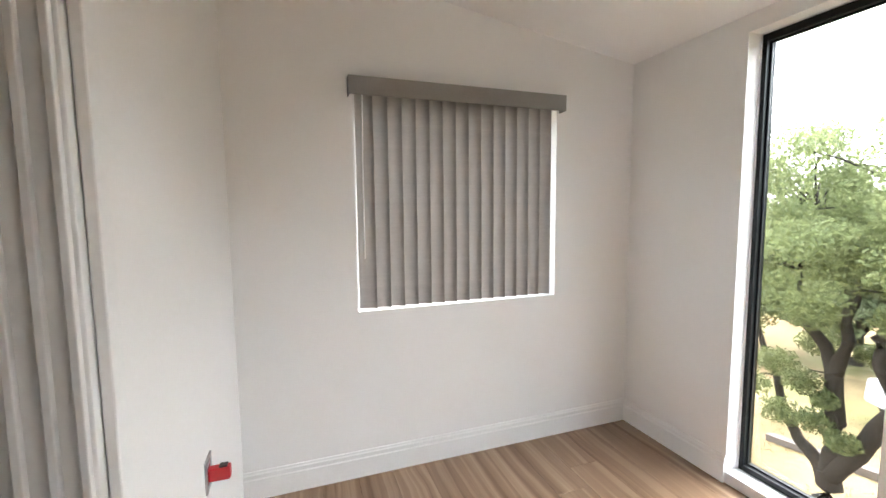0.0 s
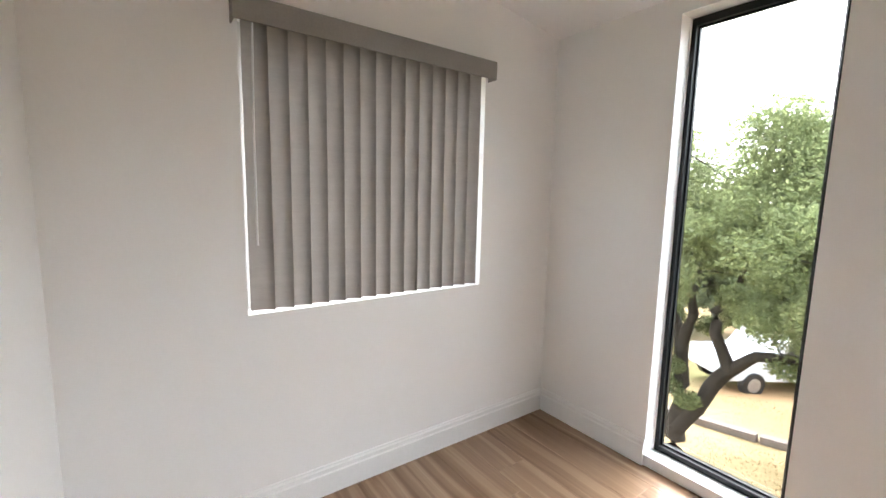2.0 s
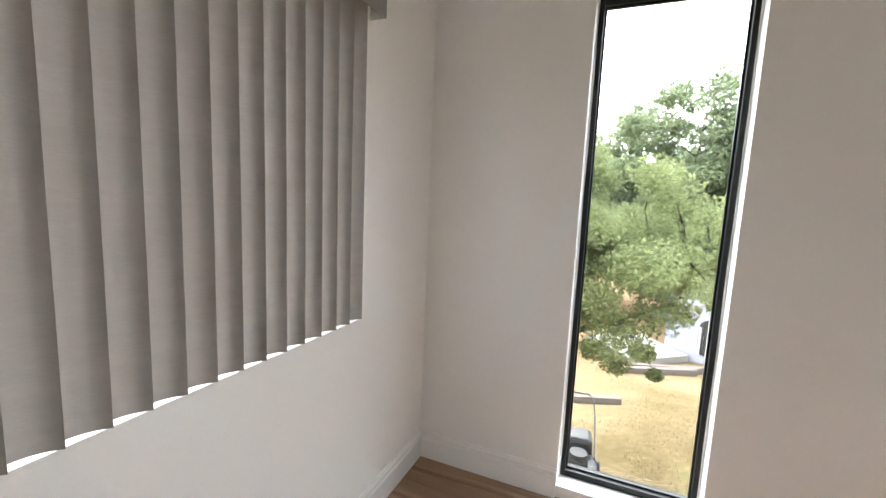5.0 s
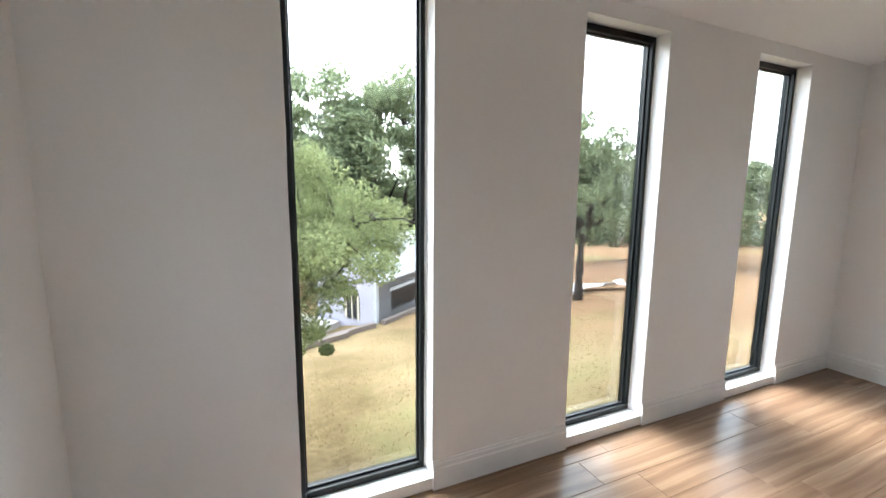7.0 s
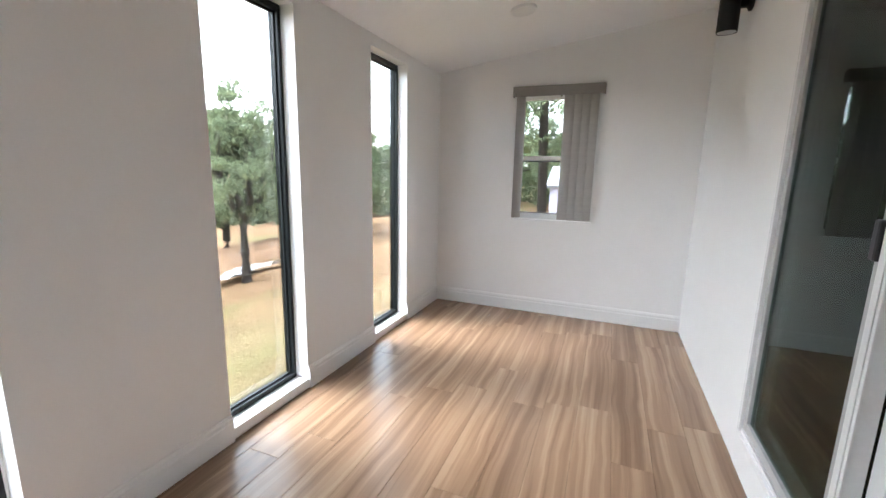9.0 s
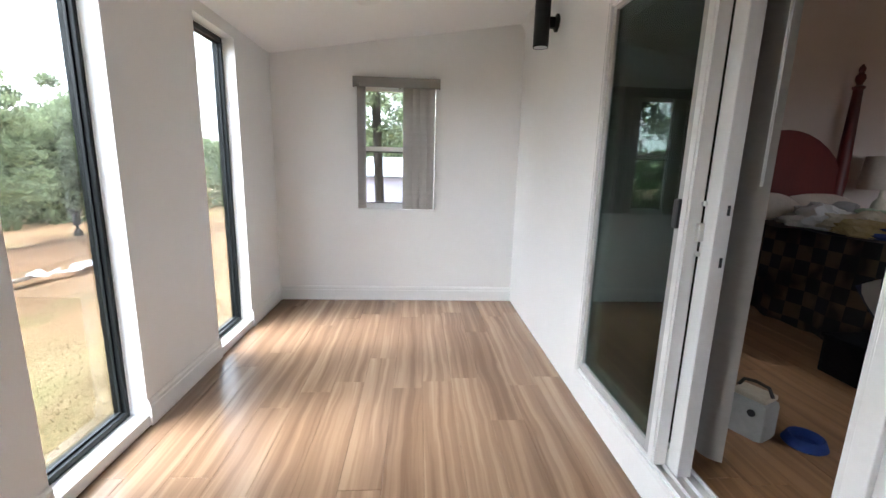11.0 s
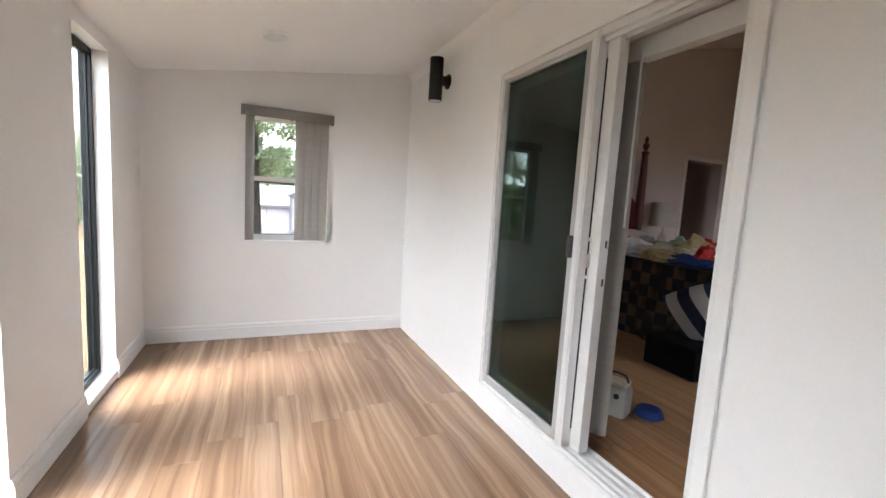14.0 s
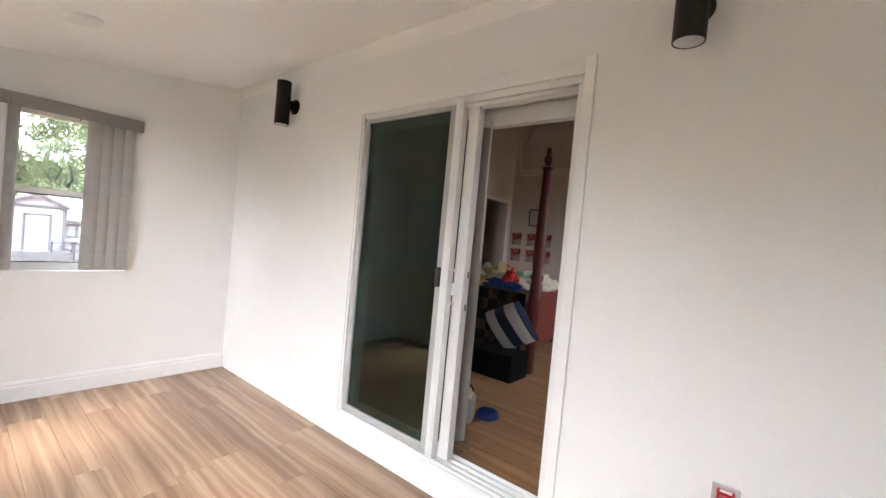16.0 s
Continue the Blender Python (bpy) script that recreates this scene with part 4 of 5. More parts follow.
def dry_grass():
    """Short dry tufts over the lawn below the windows."""
    r = np.random.default_rng(8)
    n = 60000
    x = r.uniform(-5, 15, n)
    y = 3.2 + 15 * r.random(n) ** 1.3
    keep = np.array([noise.noise(Vector((a * 0.6, b * 0.6, 1.0))) > -0.25 for a, b in zip(x, y)])
    x, y = x[keep], y[keep]
    z = np.array([ground_z(a, b) + 0.10 * noise.noise(Vector((a * 0.22, b * 0.22, 3))) + 0.03 * noise.noise(Vector((a * 1.1, b * 1.1, 7))) for a, b in zip(x, y)])
    n = len(x)
    h = r.uniform(0.015, 0.045, n)
    w = r.uniform(0.004, 0.010, n)
    a = r.uniform(0, math.tau, n)
    lx, ly = r.normal(0, 0.025, n), r.normal(0, 0.025, n)
    p = np.stack([x, y, z], axis=1)
    d = np.stack([np.cos(a) * w, np.sin(a) * w, 0 * w], axis=1)
    t = np.stack([lx, ly, h], axis=1)
    v = np.stack([p - d, p + d, p + t], axis=1).reshape(-1, 3)
    me = bpy.data.meshes.new("dry_grass")
    me.from_pydata(v.tolist(), [], np.arange(n * 3).reshape(n, 3).tolist())
    me.materials.append(leafy("dry_blade", (0.17, 0.125, 0.06), (0.29, 0.213, 0.115)))
    tagged(new("dry_grass", me), "short dry yellow grass on the sloping lawn", "grass", "", "stuff")


dry_grass()


# ---------------------------------------------------------------- outside: trees
def leaves_mesh(name, clumps, per, size, seed, mat):
    """Small bent leaves scattered through clumps (centre, radius)."""
    r = np.random.default_rng(seed)
    c = np.repeat(np.array([k[0] for k in clumps], float), per, axis=0)
    rad = np.repeat(np.array([k[1] for k in clumps], float), per)
    n = len(c)
    d = r.normal(size=(n, 3))
    d /= np.linalg.norm(d, axis=1)[:, None]
    p = c + d * (rad * r.random(n) ** 0.45)[:, None] * np.array((1, 1, 0.72))
    a = r.normal(size=(n, 3))
    a /= np.linalg.norm(a, axis=1)[:, None]
    b = np.cross(a, r.normal(size=(n, 3)))
    b /= np.linalg.norm(b, axis=1)[:, None]
    up = np.cross(a, b)
    s = size * (0.6 + 0.8 * r.random(n))[:, None]
    v = np.stack([p - a * s, p + b * s * 0.42 + up * s * 0.12, p + a * s, p - b * s * 0.42 + up * s * 0.12], axis=1).reshape(-1, 3)
    f = np.arange(n * 4).reshape(n, 4)
    me = bpy.data.meshes.new(name)
    me.from_pydata(v.tolist(), [], f.tolist())
    me.materials.append(mat)
    return me


def tree(label, x, y, height, spread, trunk_r, seed, per=200, size=0.10, mat=None, crown_low=0.35, crown_base=None, lean=(0.0, 0.0), stems=4, clumps=60, group="", fill=0.26, reach=0.62, wind=0.06):
    """Trunk, winding stems and a crown of many leaf clumps, each on its own twig."""
    r = random.Random(seed)
    z = ground_z(x, y) - 0.15
    t = thing("tree", label, "tree", group, at=(x, y, z))
    bm = bmesh.new()
    fork = height * crown_low
    base = height * (crown_base if crown_base is not None else crown_low)
    top = Vector((lean[0], lean[1], fork))
    mid = Vector((lean[0] * 0.35 + 0.06 * r.uniform(-1, 1), lean[1] * 0.35, fork * 0.5))
    tube(bm, [(0, 0, -0.1), mid * 0.5, mid, top], [trunk_r * 1.4, trunk_r, trunk_r * 0.92, trunk_r * 0.85], 12)
    centre = Vector((lean[0], lean[1], (base + height) / 2))
    semi = Vector((spread, spread, (height - base) / 2))
    joints = []
    for k in range(stems):
        ang = k * math.tau / stems + r.uniform(-0.5, 0.5)
        f = reach if k else 0.15
        end = centre + Vector((math.cos(ang) * spread * f, math.sin(ang) * spread * f, semi.z * (r.uniform(0.0, 0.4) if k else 0.5)))
        pts = [top - Vector((0, 0, 0.12))]
        for q in range(1, 7):
            u = q / 6
            bow = math.sin(math.pi * u) * 0.12 * spread
            w = Vector((math.cos(ang) * bow + r.gauss(0, wind) * spread, math.sin(ang) * bow + r.gauss(0, wind) * spread, r.gauss(0, 0.03) * height))
            pts.append(top.lerp(end, u) + w * (1 if q < 6 else 0.3))
        tube(bm, pts, [trunk_r * (0.72 - 0.11 * q) for q in range(7)], 9)
        joints += pts[2:]
    heads = []
    for k in range(clumps):
        d = Vector((r.gauss(0, 1), r.gauss(0, 1), r.gauss(0, 1)))
        d /= (abs(d.x) ** 3 + abs(d.y) ** 3 + abs(d.z) ** 3) ** (1 / 3)
        rr = (0.25 + 0.75 * r.random()) ** 0.5 * (0.86 + 0.22 * noise.noise(d * 1.7 + Vector((seed, 0, 0))))
        g = 1 - 0.12 * d.z
        c = centre + Vector((d.x * semi.x * g, d.y * semi.y * g, d.z * semi.z)) * rr
        heads.append((c, spread * fill * r.uniform(0.6, 1.05)))
    for c, rr in heads:
        a = min(joints, key=lambda q: (q - c).length + 0.4 * max(0.0, q.z - c.z))
        tube(bm, [a, a.lerp(c, 0.5) + Vector((r.gauss(0, 0.05), r.gauss(0, 0.05), 0.07)) * spread, c], [trunk_r * 0.1, trunk_r * 0.07, trunk_r * 0.03], 5)
    part("trunk", bm, BARK, t, "dark forked trunk and limbs", smooth=True)
    cr = new("crown", leaves_mesh("crown", heads, per, size, seed, mat or LEAF))
    cr.parent = t
    return t


def oak():
    """The old oak below the tall windows: three crooked stems from one short trunk, long limbs, an uneven crown."""
    r = random.Random(3)
    ox, oy = -1.2, 7.0
    oz = ground_z(ox, oy)
    t = thing("tree", "spreading green oak with crooked dark stems", "tree", at=(ox, oy, oz))
    here = Vector((ox, oy, oz))
    limbs = (
        (0.18, 0.14, ((-1.2, 7, oz - 0.2), (-1.22, 7, -2.65), (-1.25, 7, -2.2))),
        (0.10, 0.03, ((-1.25, 7, -2.3), (-1.5, 7.05, -2.06), (-1.75, 7.1, -1.9), (-2.1, 7.2, -1.2), (-2.4, 7.2, -0.4))),
        (0.125, 0.095, ((-1.24, 7, -2.3), (-1.17, 7, -1.5), (-1.25, 7, -0.85))),
        (0.09, 0.03, ((-1.25, 7, -0.92), (-1.4, 7, -0.5), (-1.65, 7, -0.2), (-1.8, 7.1, 0.5), (-1.7, 7.2, 1.4))),
        (0.09, 0.03, ((-1.24, 7, -0.92), (-1.13, 7, -0.34), (-1.1, 7, 0.15), (-1.0, 7.1, 0.9), (-0.9, 7.2, 1.7))),
        (0.125, 0.10, ((-1.22, 7, -2.35), (-0.92, 7, -1.81), (-0.77, 7, -1.4), (-0.52, 7, -1.0))),
        (0.09, 0.03, ((-0.54, 7, -1.06), (-0.78, 7, -0.55), (-0.81, 7, -0.25), (-0.55, 7, 0.06), (-0.5, 7, 0.6), (-0.2, 7.1, 1.6))),
        (0.09, 0.02, ((-0.54, 7, -1.03), (-0.2, 6.9, -0.72), (0.3, 6.9, -0.6), (0.9, 6.9, -0.4), (1.6, 6.95, 0.0))),
        (0.07, 0.02, ((-0.57, 7, 0.04), (-0.2, 7, 0.08), (0.3, 7, 0.2), (0.9, 7, 0.55), (1.7, 7, 0.75), (2.3, 7, 0.9))))
    wood = bmesh.new()
    joints = []
    for r0, r1, pts in limbs:
        bent = []
        for a, b in zip(pts, pts[1:]):
            for u in (0, 0.5):
                p = Vector(a).lerp(Vector(b), u)
                bent.append(p + Vector((r.gauss(0, 0.018), r.gauss(0, 0.018), 0)) - here)
        bent.append(Vector(pts[-1]) - here)
        n = len(bent) - 1
        tube(wood, bent, [r0 + (r1 - r0) * k / n + r.uniform(-0.004, 0.006) for k in range(n + 1)], 10)
        if r1 < 0.1:
            joints += bent[3:]
    heads = []
    while len(heads) < 205:
        x, y, z = r.uniform(-2.9, 2.8), 7.1 + r.uniform(-1.9, 1.9), r.uniform(-1.1, 2.8)
        depth = 1 - (abs(y - 7.1) / 2.0) ** 2
        high = np.interp(x, (-2.9, -1.6, -0.4, 0.3, 0.64, 0.93, 1.3, 2.0, 2.8), (1.5, 2.5, 2.65, 2.5, 2.05, 2.25, 1.9, 1.6, 1.0))
        low = np.interp(x, (-2.9, -1.9, -1.2, -0.5, 0.0, 0.9, 1.3, 2.0, 2.8), (-0.7, -0.25, -0.2, -0.2, -0.5, -0.75, -0.4, 0.0, 0.45))
        mid = (high + low) / 2
        if abs(z - mid) < (high - low) / 2 * depth ** 0.5:
            heads.append((Vector((x, y, z)) - here, r.uniform(0.26, 0.46)))
    for p, rr in (((-1.5, 6.8, -1.0), 0.26), ((-1.75, 6.8, -1.55), 0.28), ((-0.98, 6.75, -1.62), 0.2), ((-1.32, 6.8, -1.5), 0.22), ((-1.2, 6.75, -1.15), 0.16),
                  ((-1.95, 7.0, -0.9), 0.3), ((-1.6, 7.3, -0.55), 0.28), ((-2.3, 7.0, -1.35), 0.28), ((-0.75, 7.4, -0.35), 0.24), ((-1.05, 7.45, -0.6), 0.22),
                  ((0.95, 6.9, -1.0), 0.24), ((1.3, 7.0, -0.8), 0.2), ((0.1, 6.9, -0.75), 0.24), ((0.62, 6.9, -0.85), 0.22), ((1.5, 7.0, -1.1), 0.12)):
        heads.append((Vector(p) - here, rr))
    for c, rr in heads:
        a = min(joints, key=lambda q: (q - c).length)
        tube(wood, [a, a.lerp(c, 0.5) + Vector((r.gauss(0, 0.06), r.gauss(0, 0.06), 0.08)), c], [0.016, 0.011, 0.005], 5)
    part("trunk", wood, BARK, t, "dark crooked stems and limbs", smooth=True)
    cr = new("crown", leaves_mesh("crown", heads, 720, 0.031, 3, LEAF))
    cr.parent = t


oak()
for k, (x, y, h, sp) in enumerate(((-9, 24, 8.0, 4.2), (-3, 31, 11.0, 4.8), (3.5, 26, 13.0, 4.8), (8.5, 25, 12.2, 4.8), (13.5, 24, 9.5, 4.0), (19, 22, 8.6, 3.8), (24, 17, 8.4, 3.8), (30, 24, 9.0, 4.2), (5.5, 33, 11.5, 5.0), (-15, 18, 7.5, 4.0))):
    tree("tall leafy green tree at the edge of the lot", x, y, h, sp, 0.24, 20 + k, per=260, size=0.15, mat=LEAF_HAZED, crown_low=0.2, crown_base=0.16, stems=6, clumps=125, group="trees round the lot", fill=0.24)
tree("slender tree with an open crown on bare dirt", 11.4, 12.3, 7.2, 2.35, 0.17, 50, per=150, size=0.085, mat=LEAF_HAZED, crown_low=0.34, crown_base=0.27, stems=7, clumps=74, fill=0.2)
tree("tree with a stout trunk outside the small window", 6.0, 1.36, 5.8, 1.3, 0.062, 61, per=170, size=0.04, mat=LEAF_HAZED, crown_low=0.7, crown_base=0.5, lean=(0.05, 0.12), stems=5, clumps=60, fill=0.2, reach=0.5)
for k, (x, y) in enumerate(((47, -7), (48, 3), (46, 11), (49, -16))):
    tree("leafy tree behind the neighbouring house", x, y, 12.5, 5.6, 0.3, 70 + k, per=260, size=0.15, mat=LEAF_HAZED, crown_low=0.2, crown_base=0.15, stems=5, clumps=60, group="trees round the lot", fill=0.24)


def far_woods():
    r = random.Random(9)
    cl = []
    for k in range(260):
        a = radians(-35 + 185 * k / 260)
        d = r.uniform(52, 62)
        x, y = math.cos(a) * d, math.sin(a) * d
        z = ground_z(x, y)
        for h in range(3):
            cl.append(((x + r.gauss(0, 1.2), y + r.gauss(0, 1.2), z + 1.0 + h * 2.6 + r.uniform(-0.6, 0.8)), r.uniform(1.6, 2.6)))
    ob = new("far_woods", leaves_mesh("far_woods", cl, 60, 0.5, 4, LEAF_HAZED))
    tagged(ob, "band of distant green woods", "woods", "", "stuff")


far_woods()


def on_ground(x, y, dz=0.0):
    return (x, y, ground_z(x, y) + dz)


# ---------------------------------------------------------------- outside: shed, car, mower, timbers, tarps
LILAC = varied("lilac_stucco", (0.36, 0.35, 0.42), (0.42, 0.41, 0.48), 2, 0.8, bump=0.1)
ROOFW = varied("white_metal_roof", (0.40, 0.43, 0.46), (0.48, 0.51, 0.54), 1.5, 0.4)
GREYSIDE = varied("grey_boards", (0.12, 0.12, 0.13), (0.17, 0.17, 0.18), 3, 0.8, bump=0.1)
CONC = varied("pale_concrete", (0.34, 0.32, 0.30), (0.42, 0.40, 0.38), 2, 0.85, bump=0.15)
TIMBER = varied("weathered_timber", (0.13, 0.10, 0.085), (0.20, 0.165, 0.145), 3, 0.9, (0.3, 3, 3), bump=0.3)


def shed():
    bx, by = 3.49, 15.75
    z = ground_z(4.3, 14.8) - 0.1
    m = Matrix.Translation((bx, by, z)) @ pose(0, 0, 0, 0, 0, -50)
    s = thing("shed", "pale lilac garden house with a white metal roof", "shed")
    s.matrix_world = m
    w, d, h, rise = 2.7, 6.5, 1.85, 1.15
    e = w / 2
    bm = bmesh.new()
    extrude_profile(bm, [(-e, -0.6), (e, -0.6), (e, h), (0, h + rise - 0.06), (-e, h)], lambda u, v, q: (u, q, v), 0.0, 0.1)
    part("gable_wall", bm, LILAC, s, "pale lilac gable wall")
    part("side_wall", boxes((e - 0.1, e, 0.1, d, -0.6, h)), GREYSIDE, s, "dark grey boarded side wall")
    part("side_wall", boxes((-e, -e + 0.1, 0.1, d, -0.6, h)), LILAC, s)
    part("back_wall", boxes((-e, e, d, d + 0.1, -0.6, h)), LILAC, s)
    part("corner_board", boxes((e - 0.06, e + 0.04, -0.03, 0.12, -0.6, h)), ROOFW, s, "white corner board")
    bm = bmesh.new()
    arch = [(-0.05, 0.15), (0.65, 0.15)] + [(0.3 + 0.35 * math.cos(radians(a)), 0.95 + 0.38 * math.sin(radians(a))) for a in range(0, 181, 15)]
    extrude_profile(bm, arch, lambda u, v, q: (u, q, v), -0.012, -0.002)
    win = part("arched_window", bm, DARK, s, "dark arched window")
    part("muntin", boxes((0.28, 0.32, -0.024, -0.012, 0.15, 1.32), (-0.02, 0.06, -0.024, -0.012, 0.15, 1.05), (0.54, 0.62, -0.024, -0.012, 0.15, 1.05)), CREAM, win)
    for k in (-1, 1):
        bm = bmesh.new()
        extrude_profile(bm, [(k * (e + 0.3), h - 0.22), (k * (e + 0.3), h - 0.16), (0, h + rise), (0, h + rise - 0.06)], lambda u, v, q: (u, q, v), -0.12, d + 0.3)
        part("roof_slope", bm, ROOFW, s, "white metal roof slope")
    part("side_window", boxes((e, e + 0.012, 1.0, 3.4, 0.35, 1.1)), DARK, s, "dark band window")
    part("window_trim", boxes((e, e + 0.04, 0.9, 3.5, 1.1, 1.22), (e, e + 0.04, 3.4, 3.5, 0.35, 1.1)), ROOFW, s)
    sl = part("slab", boxes((-2.6, -0.2, -2.3, -0.12, -0.3, 0.02)), CONC, None)
    sl.matrix_world = m
    tagged(sl, "pale concrete slab beside the garden house", "slab", "", "structure")


shed()


def timber(x0, y0, x1, y1, label):
    bm = bmesh.new()
    n = 5
    a, b = Vector(on_ground(x0, y0, 0.06)), Vector(on_ground(x1, y1, 0.06))
    L = (b - a).length
    box(bm, 0, L, -0.09, 0.09, -0.12, 0.1, bev=0.012)
    soft(bm, 0.008, 4)
    o = part("landscape_timber", bm, TIMBER, None)
    o.matrix_world = Matrix.Translation(a) @ (b - a).to_track_quat("X", "Z").to_matrix().to_4x4()
    tagged(o, label, "timber", "edging timbers", "")


timber(-3.6, 9.6, -0.9, 9.75, "grey weathered edging timber on the lawn")
timber(-0.85, 9.75, 1.2, 10.2, "grey weathered edging timber on the lawn")
timber(1.4, 13.9, 4.2, 14.25, "grey weathered edging timber on the lawn")
timber(0.9, 13.3, 3.2, 13.85, "grey weathered edging timber on the lawn")
timber(4.5, 14.3, 7.2, 16.2, "grey weathered edging timber on the lawn")


def mower():
    x, y = 0.55, 6.6
    m = thing("lawn_mower", "push lawn mower with a grey tubular handle", "mower", at=on_ground(x, y, 0.03))
    m.rotation_euler = (0, 0, radians(8))
    bm = bmesh.new()
    tube(bm, [(-0.24, -0.15, 0.28), (-0.24, 0.22, 0.72), (-0.22, 0.36, 0.93), (-0.14, 0.40, 1.0), (0.14, 0.40, 1.0), (0.22, 0.36, 0.93), (0.24, 0.22, 0.72), (0.24, -0.15, 0.28)], [0.014] * 8, 8)
    part("handle", bm, GREYSIDE, m, "grey tubular handle", smooth=True)
    part("deck", boxes((-0.27, 0.27, -0.62, -0.02, 0.12, 0.28), bev=0.05), DARK, m, "dark mower deck")
    part("bag", boxes((-0.22, 0.22, -0.02, 0.38, 0.15, 0.46), bev=0.06), DARK, m, "dark cloth grass bag")
    bm = bmesh.new()
    cyl(bm, (0, -0.32, 0.28), (0, -0.32, 0.45), 0.14, 0.12, seg=20)
    part("engine", bm, DARK, m, smooth=True)
    for sx in (-0.3, 0.3):
        for yy in (-0.52, -0.05):
            bm = bmesh.new()
            cyl(bm, (sx - 0.025, yy, 0.1), (sx + 0.025, yy, 0.1), 0.1, seg=20)
            part("wheel", bm, DARK, m, smooth=True)


mower()
CARWHITE = varied("white_car_paint", (0.5, 0.5, 0.52), (0.56, 0.56, 0.58), 1, 0.25)


def pickup():
    x, y = -2.5, 16.0
    c = thing("pickup_truck", "parked white pickup truck", "truck", at=on_ground(x, y, 0.0))
    c.rotation_euler = (0, radians(3.7), radians(63))
    bm = bmesh.new()
    prof = [(-2.3, 0.45), (2.35, 0.45), (2.4, 0.75), (2.25, 1.0), (1.2, 1.08), (0.65, 1.62), (-0.6, 1.66), (-0.9, 1.1), (-2.3, 1.08)]
    extrude_profile(bm, prof, lambda u, v, q: (u, q, v), -0.85, 0.85)
    bmesh.ops.bevel(bm, geom=bm.edges[:], offset=0.05, segments=2, affect="EDGES")
    part("body", bm, CARWHITE, c, smooth=True)
    bm = bmesh.new()
    extrude_profile(bm, [(-0.55, 1.14), (1.0, 1.14), (0.58, 1.54), (-0.5, 1.58)], lambda u, v, q: (u, q, v), -0.862, -0.848)
    part("side_glass", bm, DARK, c, "dark side windows")
    part("tail_light", boxes((-2.32, -2.25, -0.86, -0.72, 0.8, 1.0), bev=0.01), RED, c)
    for u in (-1.5, 1.5):
        for q in (-0.8, 0.8):
            bm = bmesh.new()
            cyl(bm, (u, q - 0.1, 0.36), (u, q + 0.1, 0.36), 0.36, seg=28)
            wh = part("wheel", bm, DARK, c, smooth=True)
            bm = bmesh.new()
            cyl(bm, (u, q - 0.11, 0.36), (u, q + 0.11, 0.36), 0.21, seg=20)
            part("rim", bm, STEEL, wh, smooth=True)


pickup()


SHEET = varied("white_plastic_sheet", (0.66, 0.67, 0.68), (0.76, 0.77, 0.78), 2, 0.4, bump=0.2)


def tarp(x, y, sx, sy, k):
    bm = bmesh.new()
    bmesh.ops.create_grid(bm, x_segments=30, y_segments=14, size=0.5)
    for v in bm.verts:
        px, py = x + v.co.x * sx, y + v.co.y * sy + 0.3 * math.sin(v.co.x * 9 + k)
        n = noise.fractal(Vector((px * 1.3, py * 1.3, k)), 0.9, 2.0, 4)
        v.co = Vector((px, py, ground_z(px, py) + 0.2 + 0.22 * abs(n)))
    o = part("tarp", bm, SHEET, None, smooth=True)
    tagged(o, "crumpled white plastic sheeting lying on bare dirt", "tarp", "sheeting on the dirt")


tarp(12.6, 13.4, 4.2, 1.0, 1.0)
tarp(16.2, 12.6, 3.4, 0.8, 2.0)
DIRT = varied("orange_dirt", (0.25, 0.138, 0.072), (0.33, 0.195, 0.11), 1.2, 0.95, bump=0.5, fine=9)


def dirt_bank(x, y, sx, sy, h):
    bm = bmesh.new()
    bmesh.ops.create_grid(bm, x_segments=40, y_segments=16, size=0.5)
    for v in bm.verts:
        px, py = x + v.co.x * sx, y + v.co.y * sy
        e = max(0.0, 1 - (2 * v.co.x) ** 2) * max(0.0, 1 - (2 * v.co.y) ** 2)
        v.co = Vector((px, py, ground_z(px, py) - 0.12 + h * e + 0.15 * noise.noise(Vector((px, py, 2)))))
    o = part("dirt_bank", bm, DIRT, None, smooth=True)
    tagged(o, "low bank of bare orange dirt", "dirt", "", "structure")


dirt_bank(18, 18.5, 22, 6, 0.8)


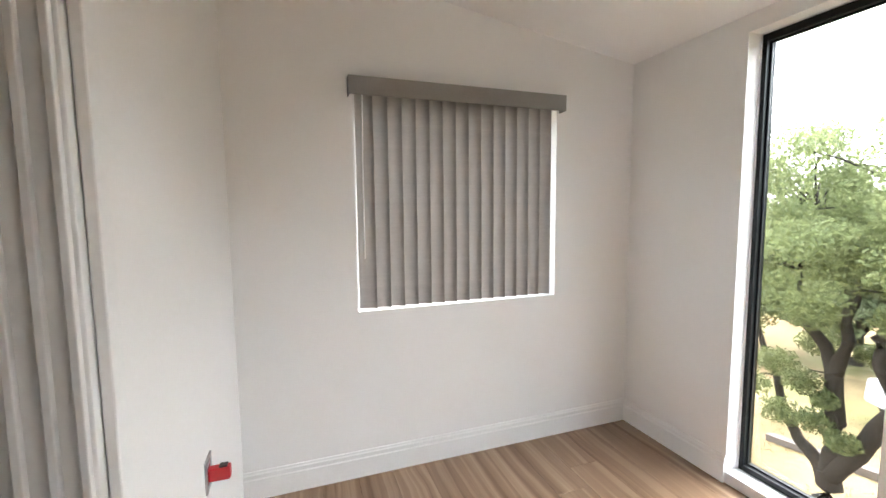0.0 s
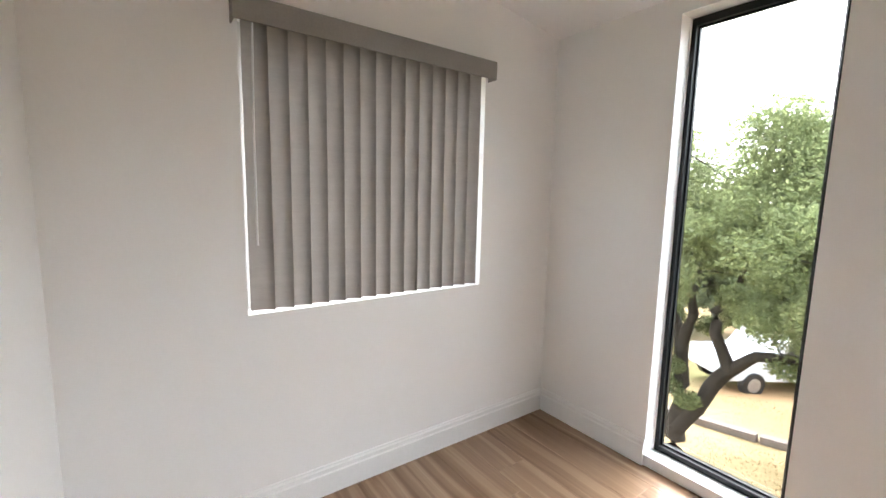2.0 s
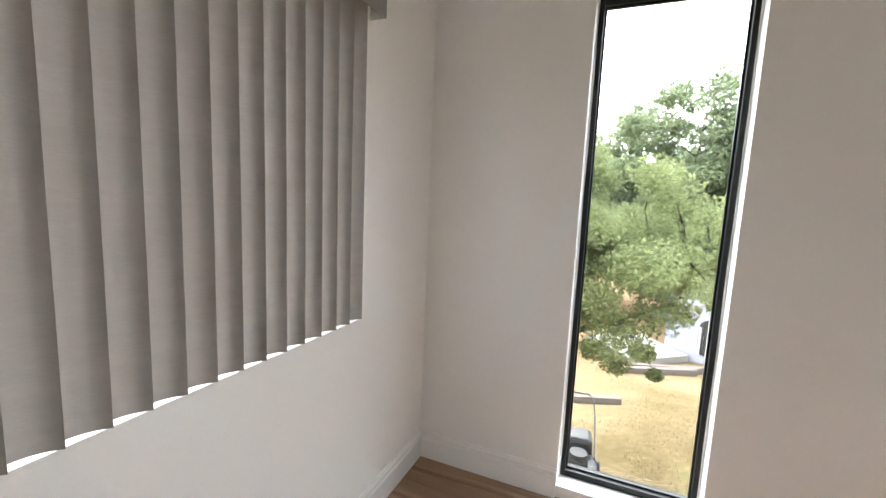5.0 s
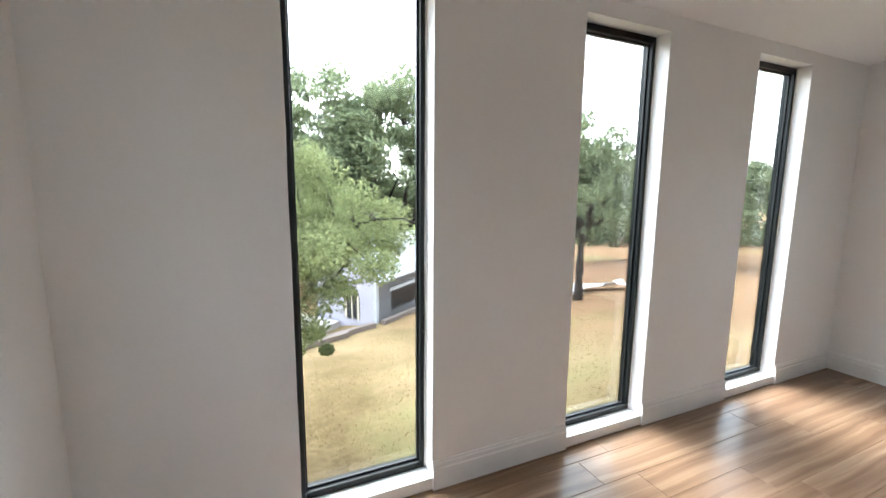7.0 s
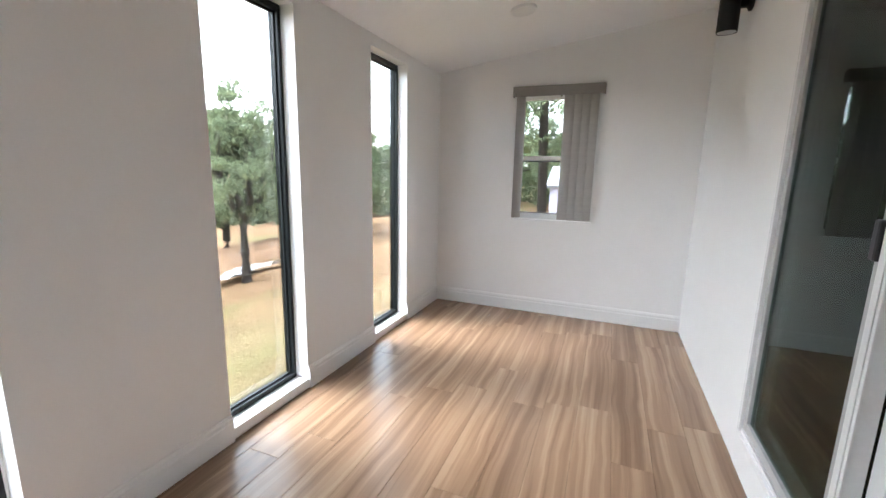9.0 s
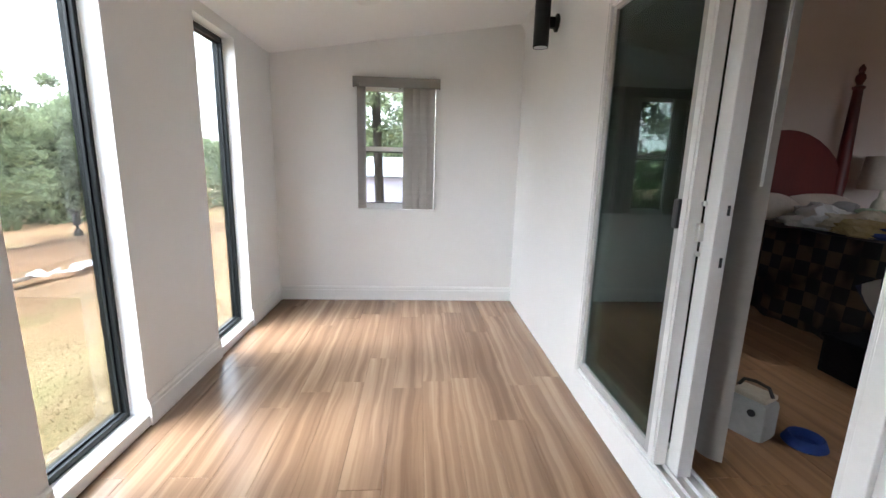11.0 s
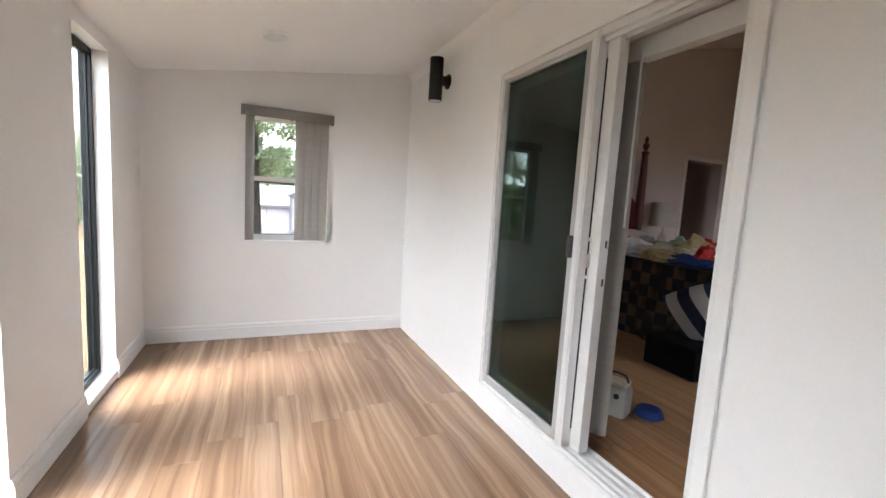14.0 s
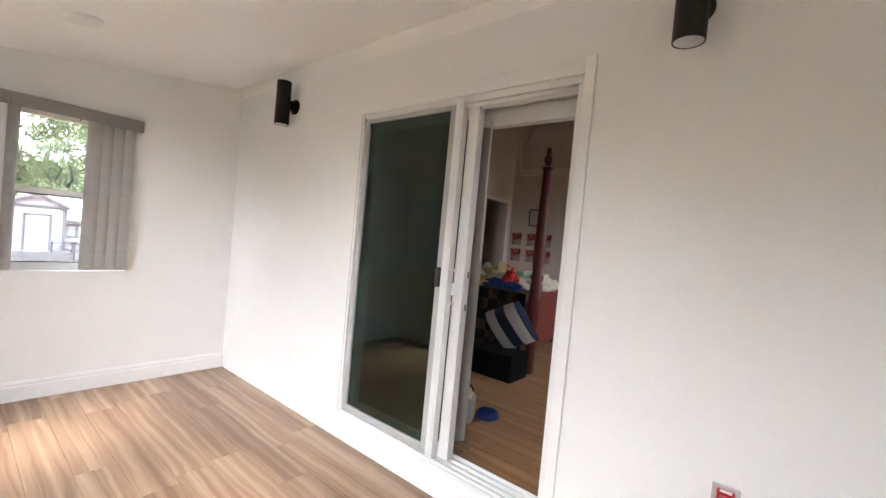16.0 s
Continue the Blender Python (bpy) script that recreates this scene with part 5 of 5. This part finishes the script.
def neighbour_house():
    x, y = 35.3, -1.83
    hs = thing("house", "pale single-storey neighbouring house with a small gabled porch", "house", at=(x, y, -2.15))
    part("wall", boxes((0, 7, -9, 7, -0.3, 2.6)), LILAC, hs, "pale lilac-grey walls")
    bm = bmesh.new()
    extrude_profile(bm, [(-0.4, 2.45), (-0.4, 2.58), (3.5, 4.15), (7.4, 2.58), (7.4, 2.45), (3.5, 4.02)], lambda u, v, q: (u, q, v), -9.3, 7.3)
    part("roof", bm, ROOFW, hs, "pale low-pitched roof")
    part("fascia", boxes((-0.44, -0.41, -9.3, 7.3, 2.4, 2.6)), GREYSIDE, hs, "grey eaves board")
    porch = part("porch", boxes((-2.2, 0, -1.5, 1.3, -0.3, 0.74)), GREYSIDE, hs, "raised grey porch deck")
    bm = bmesh.new()
    extrude_profile(bm, [(-1.24, 0.74), (1.24, 0.74), (1.24, 3.4), (0, 4.0), (-1.24, 3.4)], lambda u, v, q: (q, u, v), -0.9, 0.6)
    part("porch_wall", bm, LILAC, porch, "pale gabled porch wall")
    for k in (-1, 1):
        bm = bmesh.new()
        extrude_profile(bm, [(k * 1.45, 3.24), (k * 1.45, 3.4), (0, 4.14), (0, 3.98)], lambda u, v, q: (q, u, v), -1.3, 1.2)
        part("porch_roof", bm, GREYSIDE, porch, "grey gable roof")
        part("corner_trim", boxes((-0.94, -0.9, k * 1.24 - 0.1, k * 1.24 + 0.1, 0.74, 3.3)), GREYSIDE, porch)
    part("gable_beam", boxes((-0.94, -0.9, -1.14, 1.14, 3.2, 3.38)), GREYSIDE, porch)
    dr = part("door", boxes((-0.93, -0.9, -0.55, 0.42, 0.74, 2.75)), ROOFW, hs, "white front door")
    part("frame", boxes((-0.96, -0.9, 0.43, 0.56, 0.74, 2.88), (-0.96, -0.9, -0.69, -0.56, 0.74, 2.88), (-0.96, -0.9, -0.56, 0.43, 2.76, 2.88)), GREYSIDE, dr)
    for q in (-1.7, -2.25, -4.6, 3.2):
        w = part("window", boxes((-0.02, 0, q - 0.21, q + 0.21, 1.6, 2.25)), ROOFW, hs, "window with a pale blind")
        part("frame", boxes((-0.05, 0, q - 0.27, q - 0.21, 1.53, 2.32), (-0.05, 0, q + 0.21, q + 0.27, 1.53, 2.32), (-0.05, 0, q - 0.21, q + 0.21, 2.25, 2.32), (-0.05, 0, q - 0.21, q + 0.21, 1.53, 1.6)), GREYSIDE, w)
    for q0, q1 in ((-1.5, -0.6), (-2.6, -1.6)):
        bm = bmesh.new()
        tube(bm, [(-2.1, q0, 0.8), (-2.1, q1, 1.3)], [0.03, 0.03], 6)
        tube(bm, [(-2.1, q1, 0.8), (-2.1, q0, 1.3)], [0.03, 0.03], 6)
        tube(bm, [(-2.1, q0, 1.33), (-2.1, q1, 1.33)], [0.035, 0.035], 6)
        for q in (q0, q1):
            tube(bm, [(-2.1, q, -0.2), (-2.1, q, 1.33)], [0.04, 0.04], 6)
        part("railing", bm, BARK, porch, "dark crossed railing")


neighbour_house()


# ---------------------------------------------------------------- floors, plank by plank
def plank_mesh(L, W, mat):
    c = 0.0018
    g = 0.0004
    bm = bmesh.new()
    lo = [bm.verts.new(p) for p in ((g, g, -0.012), (L - g, g, -0.012), (L - g, W - g, -0.012), (g, W - g, -0.012))]
    md = [bm.verts.new((v.co.x, v.co.y, -0.0012)) for v in lo]
    hi = [bm.verts.new(p) for p in ((g + c, g + c, 0), (L - g - c, g + c, 0), (L - g - c, W - g - c, 0), (g + c, W - g - c, 0))]
    for r, s in ((lo, md), (md, hi)):
        for k in range(4):
            bm.faces.new((r[k], r[(k + 1) % 4], s[(k + 1) % 4], s[k]))
    bm.faces.new(hi)
    return mesh_of("plank", bm, mat)


def plank_floor(floor, x0, x1, y0, y1, z, mat, seed, W=0.182, L=1.22):
    r = random.Random(seed)
    meshes = {}
    y = y0
    while y < y1 - 0.01:
        w = min(W, y1 - y)
        x = x0 - r.uniform(0.1, 1.1)
        while x < x1 - 0.01:
            a, b = max(x, x0), min(x + L, x1)
            if b - a > 0.01:
                key = (round(b - a, 3), round(w, 3))
                if key not in meshes:
                    meshes[key] = plank_mesh(b - a, w, mat)
                o = new("plank", meshes[key])
                o.parent = floor
                o.location = (a, y, z)
            x += L
        y += W


floor = setting("floor", boxes((0.0, LEN, DW, WID, -0.06, -0.012)), JOINT, "warm streaky wood plank floor", "floor")
plank_floor(floor, 0.0, LEN, DW, WID, 0.0, WOOD, 11)
bfloor = setting("floor_bedroom", boxes((BX0, BX1 + 1.3, BY - 0.4, DW - T, BED_Z - 0.06, BED_Z - 0.012)), JOINT, "warm brown wood plank floor of the bedroom", "floor")
plank_floor(bfloor, 0.6, BX1 + 1.3, BY - 0.4, DW - T, BED_Z, BEDWOOD, 12)
